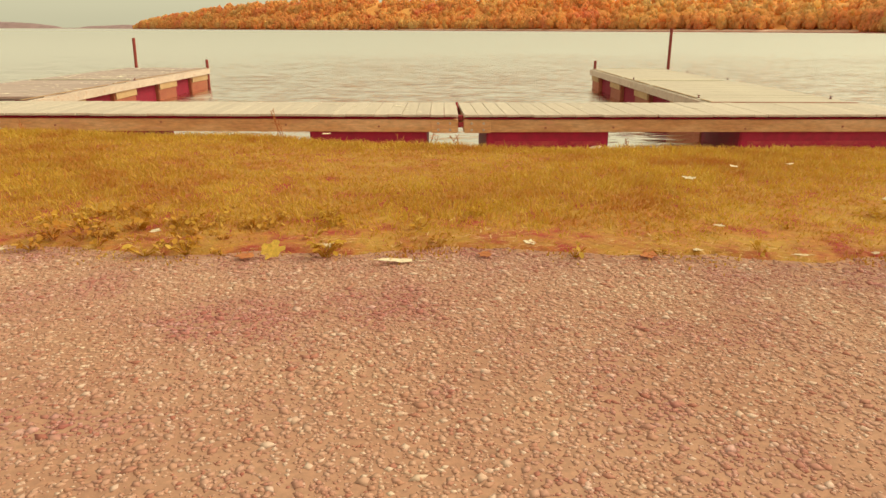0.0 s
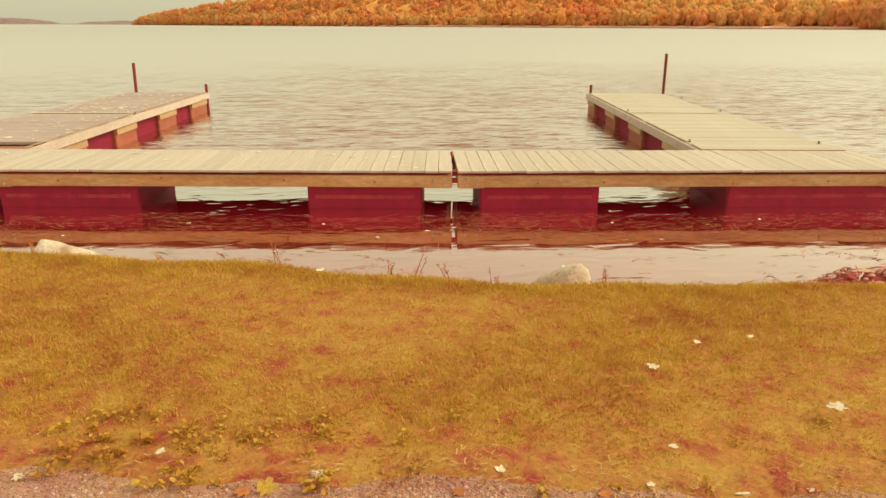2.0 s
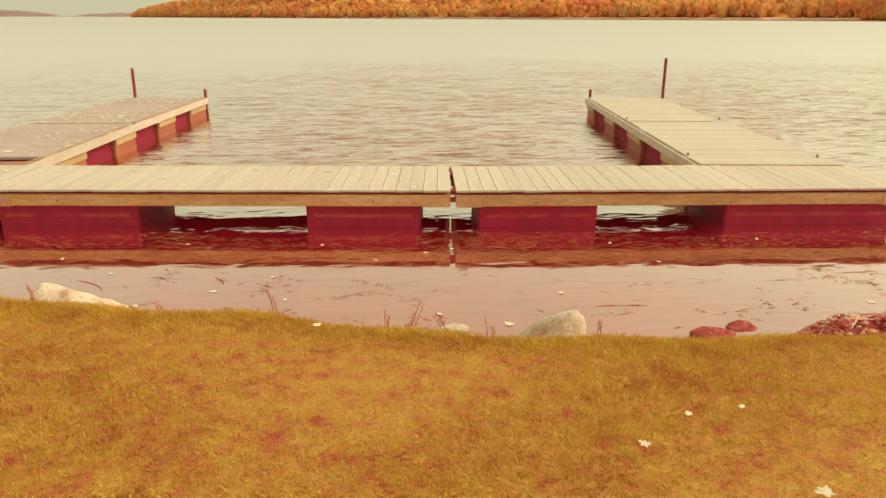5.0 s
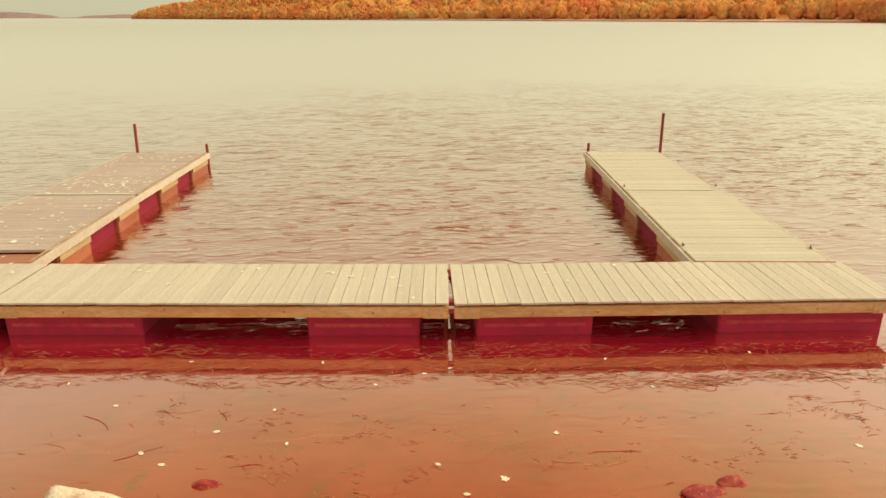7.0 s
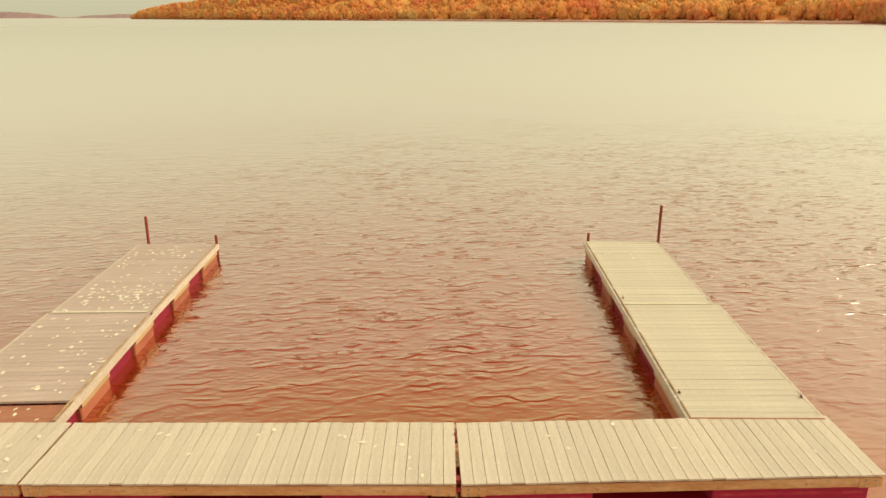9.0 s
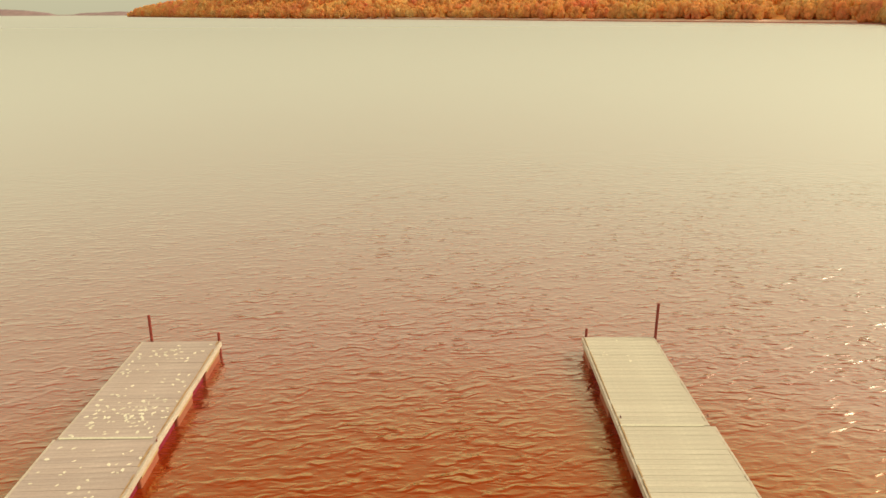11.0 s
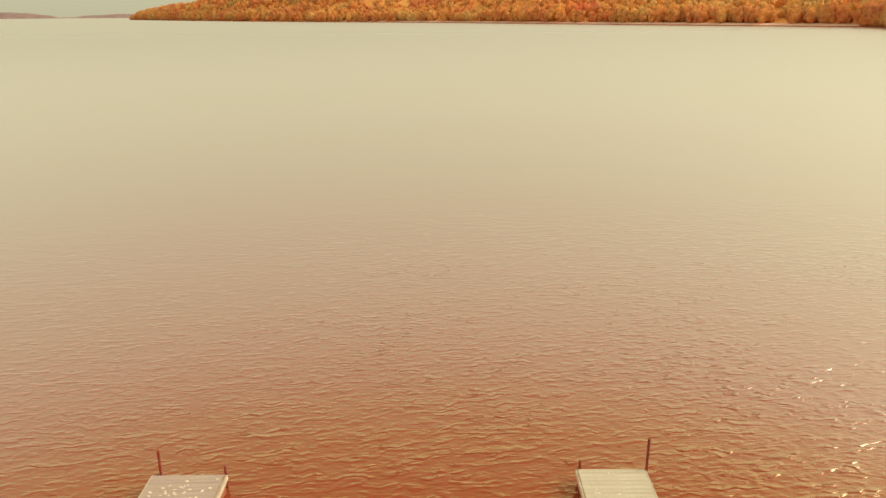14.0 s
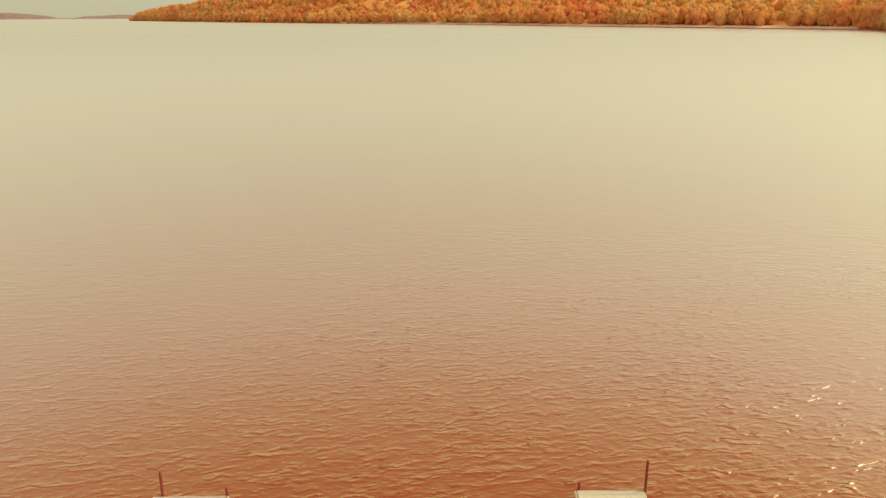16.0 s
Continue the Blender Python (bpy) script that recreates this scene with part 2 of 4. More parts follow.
    nt.links.new(flurry.outputs["Fac"], bursts.inputs["Value"])
    shelter = nt.nodes.new("ShaderNodeMapRange")
    shelter.inputs["From Min"].default_value, shelter.inputs["From Max"].default_value = -9.0, -1.5
    shelter.inputs["To Min"].default_value, shelter.inputs["To Max"].default_value = 0.6, 1.0
    nt.links.new(sep.outputs["X"], shelter.inputs["Value"])
    gusty = combine("MULTIPLY", combine("MULTIPLY", patch.outputs["Result"], bursts.outputs["Result"]), shelter.outputs["Result"])
    waves = combine("MULTIPLY", combine("MULTIPLY", total, swell.outputs["Value"]), gusty)
    # normals tilted towards the bank beyond the dock to mirror higher sky, not hill
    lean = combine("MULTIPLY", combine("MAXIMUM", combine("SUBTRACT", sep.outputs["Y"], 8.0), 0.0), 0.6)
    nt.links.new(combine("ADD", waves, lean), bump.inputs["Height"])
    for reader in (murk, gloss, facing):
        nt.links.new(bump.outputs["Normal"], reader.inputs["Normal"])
    return m


def sunlit_through(m, share):
    """Thin foliage: part of the light goes through it."""
    nt = m.node_tree
    bsdf, out = nt.nodes["Principled BSDF"], nt.nodes["Material Output"]
    glow, mx = nt.nodes.new("ShaderNodeBsdfTranslucent"), nt.nodes.new("ShaderNodeMixShader")
    mx.inputs["Fac"].default_value = share
    nt.links.new(bsdf.inputs["Base Color"].links[0].from_socket, glow.inputs["Color"])
    nt.links.new(bsdf.outputs["BSDF"], mx.inputs[1])
    nt.links.new(glow.outputs["BSDF"], mx.inputs[2])
    nt.links.new(mx.outputs["Shader"], out.inputs["Surface"])


M_WATER = water_surface()
M_PLANK = surface("weathered_deck_boards", [(0.25, (0.54, 0.44, 0.365)), (0.5, (0.63, 0.525, 0.435)), (0.75, (0.70, 0.595, 0.49))], 0.78,
                  scale=1.6, fine=22, stretch=(9, 0.8, 9), local=True, relief=0.4, depth=0.004, vary="object", spread=0.06, stain=(0.56, 0.42, 0.37))
M_OLDPLANK = surface("grey_leaf_stained_boards", [(0.25, (0.42, 0.305, 0.275)), (0.5, (0.50, 0.372, 0.337)), (0.75, (0.57, 0.44, 0.395))], 0.8,
                     scale=1.6, fine=22, stretch=(0.8, 9, 9), local=True, relief=0.4, depth=0.004, vary="object", spread=0.07, stain=(0.53, 0.37, 0.30))
M_CROSSPLANK = surface("pale_cross_boards", [(0.25, (0.53, 0.44, 0.36)), (0.5, (0.61, 0.52, 0.425)), (0.75, (0.67, 0.58, 0.475))], 0.78,
                       scale=1.6, fine=22, stretch=(0.8, 9, 9), local=True, relief=0.4, depth=0.004, vary="object", spread=0.055, stain=(0.60, 0.46, 0.38))
M_FASCIA = surface("fascia_timber", [(0.32, (0.54, 0.24, 0.10)), (0.5, (0.66, 0.36, 0.16)), (0.66, (0.76, 0.47, 0.25))], 0.75, scale=2.0, fine=18, stretch=(0.7, 3, 3),
                   local=True, relief=0.4, vary="object", spread=0.1, stain=(0.66, 0.34, 0.19))
M_RAIL = surface("pale_side_timber", [(0.3, (0.54, 0.43, 0.36)), (0.7, (0.66, 0.55, 0.46))], 0.75, scale=1.2, fine=18, stretch=(0.7, 6, 6),
                 local=True, relief=0.4, vary="object", spread=0.1, stain=(0.48, 0.24, 0.12))
M_COVER = surface("pale_cover_strip", [(0.3, (0.66, 0.58, 0.45)), (0.7, (0.76, 0.68, 0.54))], 0.7, scale=3, fine=30)
M_DARKWOOD = surface("wet_brown_boards", [(0.3, (0.36, 0.12, 0.07)), (0.7, (0.45, 0.19, 0.11))], 0.6, scale=1.5, fine=20, stretch=(1, 8, 8), local=True)
# the floats' raised red stands in for the tone of their shade
M_FLOAT = surface("shade_tinted_float", [(0.3, (0.40, 0.010, 0.056)), (0.7, (0.47, 0.016, 0.066))], 0.6, scale=1.2, fine=9, vary="object", spread=0.12)
# red that paints the shade's tone onto timbers under the decks
M_SHADERED = surface("under_deck_shade_red", [(0.3, (0.50, 0.010, 0.048)), (0.7, (0.57, 0.016, 0.058))], 0.7, scale=2, fine=25)
M_WALE = surface("golden_cladding", [(0.3, (0.46, 0.29, 0.14)), (0.7, (0.58, 0.40, 0.22))], 0.75, scale=2, fine=25, stretch=(3, 1, 3), vary="object", spread=0.12)
M_WORN = surface("worn_brown_edge", [(0.3, (0.38, 0.20, 0.09)), (0.7, (0.55, 0.36, 0.20))], 0.8, scale=6, fine=40)
M_RECESS = surface("maroon_gap_shade", [(0.3, (0.24, 0.006, 0.028)), (0.7, (0.29, 0.008, 0.036))], 0.8, scale=2, fine=25)
M_LEDGE = surface("scuffed_red_ledge", [(0.35, (0.42, 0.012, 0.058)), (0.65, (0.54, 0.075, 0.085))], 0.6, scale=3, fine=25)
M_FLOATWOOD = surface("stained_float_cladding", [(0.3, (0.34, 0.085, 0.05)), (0.7, (0.43, 0.15, 0.075))], 0.7, scale=2, fine=25, stretch=(1, 1, 3), vary="object", spread=0.15)
M_STEEL = surface("galvanised_steel", [(0.3, (0.55, 0.48, 0.42)), (0.7, (0.7, 0.62, 0.55))], 0.45, scale=8, fine=80, metal=0.8, relief=0.1)
M_RUST = surface("rusted_steel_pipe", [(0.3, (0.22, 0.035, 0.028)), (0.7, (0.32, 0.06, 0.04))], 0.7, scale=9, fine=60, metal=0.2, vary="object", spread=0.2)
M_DARKIRON = surface("dark_iron", [(0.3, (0.16, 0.03, 0.03)), (0.7, (0.26, 0.06, 0.05))], 0.5, scale=9, fine=60, metal=0.5)
M_LINK = surface("red_brown_iron", [(0.3, (0.30, 0.02, 0.03)), (0.7, (0.40, 0.05, 0.05))], 0.6, scale=9, fine=60, metal=0.1)
M_GROUND = surface("sandy_soil", [(0.3, (0.42, 0.205, 0.135)), (0.7, (0.51, 0.28, 0.19))], 0.9, scale=3, fine=90, relief=0.2, depth=0.003)
M_TURF = surface("turf_soil", [(0.33, (0.38, 0.055, 0.036)), (0.45, (0.46, 0.18, 0.043)), (0.62, (0.49, 0.26, 0.045))], 0.95, scale=11, fine=60, relief=0.5, depth=0.01)
M_PEBBLE = pieces("gravel_chips", [(0.47, 0.225, 0.155), (0.52, 0.29, 0.21), (0.56, 0.335, 0.25), (0.48, 0.235, 0.155), (0.72, 0.53, 0.43), (0.42, 0.16, 0.11), (0.56, 0.33, 0.245)], 0.85)
M_GRASS = pieces("autumn_grass", [(0.59, 0.365, 0.050), (0.61, 0.395, 0.056), (0.63, 0.425, 0.064), (0.60, 0.375, 0.052), (0.60, 0.30, 0.055), (0.70, 0.50, 0.11)], 0.7)
M_WEED = pieces("broad_weed_leaves", [(0.50, 0.24, 0.016), (0.62, 0.37, 0.035), (0.70, 0.47, 0.08)], 0.6)
M_LEAF = surface("dry_pale_leaf", [(0.3, (0.74, 0.60, 0.42)), (0.7, (0.84, 0.72, 0.54))], 0.7, relief=0.05, depth=0.001, scale=20, fine=150, vary="object", spread=0.12)
M_FLAKE = surface("bleached_leaf", [(0.3, (0.78, 0.67, 0.54)), (0.7, (0.88, 0.79, 0.66))], 0.7, relief=0.05, depth=0.001, scale=20, fine=150, vary="object", spread=0.1)
M_LEAFGOLD = surface("golden_leaf", [(0.3, (0.74, 0.44, 0.06)), (0.7, (0.82, 0.54, 0.11))], 0.7, scale=20, fine=150, vary="object", spread=0.15)
M_LEAFRED = surface("russet_leaf", [(0.3, (0.4, 0.12, 0.04)), (0.7, (0.55, 0.2, 0.06))], 0.7, scale=20, fine=150, vary="object", spread=0.2)
M_ROCK = surface("pale_shore_stone", [(0.3, (0.44, 0.24, 0.15)), (0.46, (0.66, 0.49, 0.37)), (0.65, (0.78, 0.65, 0.52))], 0.85, scale=7, fine=70,
                 relief=0.6, depth=0.008, vary="object", spread=0.1, stain=(0.5, 0.22, 0.1))
M_WETROCK = surface("wet_dark_stone", [(0.36, (0.27, 0.010, 0.018)), (0.55, (0.42, 0.035, 0.03)), (0.72, (0.55, 0.20, 0.09))], 0.55, scale=14, fine=70, relief=0.8, depth=0.012, stain=(0.56, 0.24, 0.09))
M_THATCH = pieces("dry_straw", [(0.34, 0.05, 0.03), (0.48, 0.21, 0.06), (0.58, 0.35, 0.12), (0.38, 0.07, 0.04), (0.52, 0.27, 0.07), (0.66, 0.47, 0.22)], 0.8)
M_REED = pieces("dead_reeds", [(0.34, 0.05, 0.03), (0.46, 0.15, 0.05), (0.54, 0.24, 0.08), (0.34, 0.03, 0.025), (0.42, 0.09, 0.04), (0.58, 0.30, 0.12)], 0.7)
M_DEBRIS = pieces("shore_litter", [(0.42, 0.03, 0.03), (0.48, 0.07, 0.035), (0.50, 0.06, 0.035), (0.76, 0.56, 0.42), (0.48, 0.05, 0.03), (0.60, 0.27, 0.10), (0.72, 0.50, 0.36), (0.82, 0.66, 0.5)], 0.6)
# the crowns' paled colours carry the distance haze
M_TREE = surface("autumn_crowns", [(0.32, (0.92, 0.40, 0.22)), (0.42, (0.94, 0.52, 0.21)), (0.55, (0.95, 0.63, 0.25)), (0.66, (0.96, 0.74, 0.36))], 0.95,
                 scale=0.022, fine=0.5, relief=0.3, depth=0.6, vary="island", spread=0.05)
M_BARK = surface("tree_bark", [(0.3, (0.25, 0.1, 0.05)), (0.7, (0.38, 0.18, 0.1))], 0.9, scale=1, fine=8)
M_HILL = surface("wooded_hillside", [(0.3, (0.82, 0.32, 0.08)), (0.7, (0.86, 0.42, 0.11))], 0.95, scale=0.03, fine=0.3, relief=0.2, depth=0.5)
M_SAND = surface("pale_beach", [(0.3, (0.70, 0.43, 0.33)), (0.7, (0.80, 0.53, 0.41))], 0.9, scale=0.1, fine=1.5)
M_SHOREEDGE = surface("wet_far_shore", [(0.3, (0.30, 0.07, 0.05)), (0.7, (0.42, 0.13, 0.08))], 0.8, scale=0.1, fine=1.5)
# mauve of the distant haze is put into the islands' base colour
M_ISLE = surface("haze_tinted_far_wood", [(0.3, (0.30, 0.19, 0.20)), (0.7, (0.34, 0.22, 0.22))], 0.95, scale=0.004, fine=0.03)

for foliage, share in ((M_GRASS, 0.38), (M_WEED, 0.3), (M_TREE, 0.68)):
    sunlit_through(foliage, share)


# ---- mesh helpers ----
def mesh_arrays(name, verts, tris, material):
    """A mesh from an array of corners and an array of triangles."""
    verts, tris = np.asarray(verts, dtype=np.float32), np.asarray(tris, dtype=np.int32)
    me = bpy.data.meshes.new(name)
    me.vertices.add(len(verts))
    me.vertices.foreach_set("co", verts.ravel())
    me.loops.add(tris.size)
    me.loops.foreach_set("vertex_index", tris.ravel())
    me.polygons.add(len(tris))
    me.polygons.foreach_set("loop_start", np.arange(0, tris.size, 3, dtype=np.int32))
    me.update(calc_edges=True)
    me.validate()
    me.materials.append(material)
    return me


def mesh_of(name, bm, material, smooth=False):
    me = bpy.data.meshes.new(name)
    bmesh.ops.recalc_face_normals(bm, faces=bm.faces)
    bm.to_mesh(me)
    bm.free()
    if smooth:
        for p in me.polygons:
            p.use_smooth = True
    me.materials.append(material)
    return me


def part(name, bm, material, parent, label="", smooth=False):
    ob = new(name, mesh_of(name, bm, material, smooth))
    ob.parent = parent
    return tagged(ob, label=label)


def shared(name, me, parent, m=None):
    ob = new(name, me)
    ob.parent = parent
    if m is not None:
        ob.matrix_basis = m
    return ob


def box(bm, x0, x1, y0, y1, z0, z1, bevel=0.0):
    made = bmesh.ops.create_cube(bm, size=1, matrix=Matrix.LocRotScale(((x0 + x1) / 2, (y0 + y1) / 2, (z0 + z1) / 2), None, (x1 - x0, y1 - y0, z1 - z0)))
    if bevel:
        edges = list({e for v in made["verts"] for e in v.link_edges})
        bmesh.ops.bevel(bm, geom=edges, offset=bevel, segments=1, affect="EDGES")
    return bm


def rod(bm, a, b, r, sides=10, r2=None):
    a, b = Vector(a), Vector(b)
    way = b - a
    turn = way.to_track_quat("Z", "Y").to_matrix().to_4x4()
    bmesh.ops.create_cone(bm, cap_ends=True, segments=sides, radius1=r, radius2=r if r2 is None else r2, depth=way.length,
                          matrix=Matrix.Translation((a + b) / 2) @ turn)
    return bm


def empty(name, m, label, category, group=""):
    ob = new(name)
    ob.matrix_basis = m
    return tagged(ob, label=label, category=category, group=group)


def smooth01(a, b, x):
    t = np.clip((x - a) / (b - a), 0, 1)
    return t * t * (3 - 2 * t)


# ---- ground: gravel, turf bank, lake bed ----
def crest_line(x):
    """How far out the bank's edge runs."""
    return 2.125 + 0.50 * smooth01(0.9, -2.4, x) - 0.05 * np.sin(x * 3.1) * smooth01(0.0, -0.9, x) + 0.02 * np.sin(x * 7.7 + 1)


def turf_line(x):
    """Where gravel gives way to turf."""
    return 0.80 - 0.075 * x + 0.025 * np.sin(x * 5.3 + 0.7) + 0.015 * np.sin(x * 13.1)


def ground_height(x, y):
    base = 0.772 + 0.012 * np.sin(x * 1.3 + 0.4) * np.sin(y * 1.7) + 0.02 * smooth01(0.8, 1.5, y)
    down = y - crest_line(np.clip(x, -6, 8))
    z = base - 0.85 * smooth01(-0.12, 1.25, down) - 2.2 * smooth01(1.0, 16.0, down)
    return np.where(y < -60, 0.772, z)


def axis(lo, hi, fine_lo, fine_hi, step):
    inner = np.arange(fine_lo, fine_hi + step / 2, step)
    left = fine_lo - np.geomspace(0.3, fine_lo - lo, 24)[::-1]
    right = fine_hi + np.geomspace(0.3, hi - fine_hi, 24)
    return np.concatenate([left, inner, right])


def grid_mesh(name, X, Y, Z, material):
    ny, nx = X.shape
    verts = np.stack([X, Y, Z], -1).reshape(-1, 3)
    i = np.arange(nx * ny).reshape(ny, nx)
    a, b, c, d = i[:-1, :-1].ravel(), i[:-1, 1:].ravel(), i[1:, 1:].ravel(), i[1:, :-1].ravel()
    me = mesh_arrays(name, verts, np.concatenate([np.stack([a, b, c], 1), np.stack([a, c, d], 1)]), material)
    me.polygons.foreach_set("use_smooth", np.ones(len(me.polygons), dtype=bool))
    return me


gx, gy = axis(-2500, 2500, -10, 10, 0.08), axis(-2500, 4600, -0.6, 5, 0.06)
GX, GY = np.meshgrid(gx, gy)
ground = new("ground", grid_mesh("ground", GX, GY, ground_height(GX, GY), M_GROUND))
tagged(ground, "sandy gravel ground sloping under the lake", "ground", kind="structure")

wx, wy = np.array([-4500.0, 4500]), np.array([1.5, 4900])
WX, WY = np.meshgrid(wx, wy)
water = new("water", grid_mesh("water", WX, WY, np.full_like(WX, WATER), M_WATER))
tagged(water, "rippled lake water, calm and brown by the bank", "lake", kind="structure")

# ---- far shore ----
SHORE = [(-805, 2010), (-760, 1960), (-560, 1650), (-330, 1320), (-120, 1060), (26, 900), (160, 690), (300, 482), (302, 462), (268, 386), (262, 366), (345, 300), (420, 240)]
RISE = [3, 6, 20, 35, 38, 31, 24, 17, 14, 5, 5, 10, 14]


def along(t):
    i = min(int(t), len(SHORE) - 2)
    f = t - i
    return tuple(SHORE[i][k] * (1 - f) + SHORE[i + 1][k] * f for k in (0, 1)) + (RISE[i] * (1 - f) + RISE[i + 1] * f,)


def hill_point(t, d):
    """A place t along the far shore and d metres inland, straight away from the bank."""
    x, y, rise = along(t)
    r = math.hypot(x, y)
    return x * (1 + d / r), y * (1 + d / r), WATER + 0.4 + rise * float(smooth01(5, 60 + 3.2 * rise, d))


ts, ds = np.linspace(0, len(SHORE) - 1, 120), np.array([-1.0, 8, 20, 40, 55, 70, 90, 110, 160, 220, 300, 420])
H = np.array([[hill_point(t, d) for t in ts] for d in ds])
H[0, :, 2] = WATER - 0.6
H[:, :, 2] += 6.5 * smooth01(22, 60, ds)[:, None] * (1 + 0.25 * np.sin(ts * 9.7) * np.sin(ts * 4.1))[None]
hill = new("hill", grid_mesh("hill", H[..., 0], H[..., 1], H[..., 2], M_HILL))
tagged(hill, "wooded autumn hillside across the lake", "hill", kind="structure")

B = np.array([[hill_point(t, d) for t in np.linspace(4.0, 8.4, 80)] for d in (0.5, 6.0, 15.0)])
B[0, :, 2], B[1, :, 2], B[2, :, 2] = WATER + 0.3, WATER + 1.0, WATER + 2.2
beach = new("beach", grid_mesh("beach", B[..., 0], B[..., 1], B[..., 2], M_SAND))
tagged(beach, "thin pale beach along the far shore", "beach", kind="structure")
R = np.array([[hill_point(t, d) for t in np.linspace(0.05, 8.6, 160)] for d in (-3.0, -2.6, 0.8, 1.2)])
R[0, :, 2], R[1, :, 2], R[2, :, 2], R[3, :, 2] = WATER - 0.3, WATER + 0.45, WATER + 0.75, WATER + 0.2
shore_edge = new("shore_edge", grid_mesh("shore_edge", R[..., 0], R[..., 1], R[..., 2], M_SHOREEDGE))
tagged(shore_edge, "dark red-brown wet edge of the far shore", "shore", kind="structure")


def unit_blob(level=1):
    bm = bmesh.new()
    bmesh.ops.create_icosphere(bm, subdivisions=level, radius=1)
    v = np.array([x.co[:] for x in bm.verts], dtype=np.float32)
    f = np.array([[x.index for x in p.verts] for p in bm.faces], dtype=np.int32)
    bm.free()
    return v, f


def blobs(centres, sizes, level=1, rough=0.22, rng=None):
    """Many lumpy clumps in one pair of arrays; sizes holds three radii for each."""
    v, f = unit_blob(level)
    n = len(centres)
    lump = 1 + rng.uniform(-rough, rough, (n, len(v), 1))
    V = v[None] * lump * sizes[:, None, :] + centres[:, None, :]
    F = f[None] + (np.arange(n) * len(v))[:, None, None]
    return V.reshape(-1, 3), F.reshape(-1, 3)


def far_woods():
    rng = np.random.default_rng(5)
    centres, sizes, tv, tf = [], [], [], []
    rod_v, rod_f = unit_blob(0)
    for k in range(5200):
        t = rng.uniform(0.02, len(SHORE) - 1.05)
        x, y, rise = along(t)
        d = (15 if 4.6 < t < 7.0 else 4) + (80 + 2.8 * rise) * rng.uniform() ** 1.4
        if t < 1.2:
            d = 4 + 60 * rng.uniform()
        px, py, pz = hill_point(t, d)
        far = math.hypot(px, py)
        tall = rng.uniform(8, 13) * (0.55 if d < 9 else 1.0) * (0.8 if far < 520 else 1.0) * (1.25 if far > 1200 else 1.0)
        tall *= 0.4 + 0.6 * float(smooth01(0.0, 1.3, t))
        wide = tall * rng.uniform(0.28, 0.42)
        centres.append((px, py, pz + 0.52 * tall))
        sizes.append((wide * 0.95, wide * 0.95, tall * 0.46))
        for j in range(11):
            a = rng.uniform(0, 6.28)
            up = rng.uniform(0.22, 1.0)
            off = wide * rng.uniform(0.3, 1.0) * math.sqrt(max(1.04 - (2 * (up - 0.55)) ** 2, 0.05))
            centres.append((px + off * math.cos(a), py + off * math.sin(a), pz + tall * up))
            s = wide * rng.uniform(0.42, 0.66)
            sizes.append((s, s, s * 1.3))
        tv.append(rod_v * (0.03 * tall, 0.03 * tall, 0.3 * tall) + (px, py, pz + 0.25 * tall))
        tf.append(rod_f + k * len(rod_v))
    V, F = blobs(np.array(centres), np.array(sizes), 0, 0.3, rng)
    crowns = mesh_arrays("autumn_woods", V, F, M_TREE)
    crowns.polygons.foreach_set("use_smooth", np.ones(len(crowns.polygons), dtype=bool))
    woods = new("autumn_woods", crowns)
    tagged(woods, "dense orange and yellow autumn woods on the far hillside", "woods", kind="stuff")
    trunks = new("trunks", mesh_arrays("trunks", np.concatenate(tv), np.concatenate(tf), M_BARK))
    trunks.parent = woods


far_woods()


def far_isle(x0, x1, y, high, seed, name):
    rng = np.random.default_rng(seed)
    n = 60
    u = np.linspace(0, 1, n)
    prof = high * np.clip(np.sin(np.pi * u), 0, 1) ** 0.35 * (1 + 0.12 * np.sin(u * 9 + seed)) + rng.uniform(-1, 1, n) * high * 0.03
    prof[0] = prof[-1] = 0
    X = np.stack([x0 + (x1 - x0) * u] * 4)
    Y = np.stack([np.full(n, y - 60.0), np.full(n, y - 20.0), np.full(n, y + 20.0), np.full(n, y + 90.0)])
    Z = np.stack([np.full(n, WATER - 1), prof * 0.7, prof, np.full(n, WATER - 1)])
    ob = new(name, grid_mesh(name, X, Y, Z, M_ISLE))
    tagged(ob, "low island far across the lake, coloured with mauve haze", "island", group="far islands", kind="structure")


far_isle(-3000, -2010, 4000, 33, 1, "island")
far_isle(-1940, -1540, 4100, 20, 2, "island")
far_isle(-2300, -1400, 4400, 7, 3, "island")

# ---- floating docks ----
PLANK = 0.141


def plank_mesh(name, long, wide, thick=0.03):
    return mesh_of(name, box(bmesh.new(), -wide / 2, wide / 2, 0, long, -thick, 0, 0.0025), M_PLANK)


def bolt(parent, x, y, z, turn):
    bm = bmesh.new()
    bmesh.ops.create_cone(bm, cap_ends=True, segments=8, radius1=0.014, radius2=0.012, depth=0.012)
    ob = part("bolt", bm, M_STEEL, parent)
    ob.matrix_basis = pose(x, y, z, turn, 0, 0)


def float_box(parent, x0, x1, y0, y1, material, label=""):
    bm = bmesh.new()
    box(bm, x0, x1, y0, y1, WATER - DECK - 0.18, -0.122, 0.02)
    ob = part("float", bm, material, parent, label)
    bm = bmesh.new()
    box(bm, x0 + 0.08, x1 - 0.08, y0 - 0.004, y0 + 0.02, WATER - DECK + 0.10, WATER - DECK + 0.14, 0.003)
    part("ledge", bm, M_LEDGE, ob)
    return ob


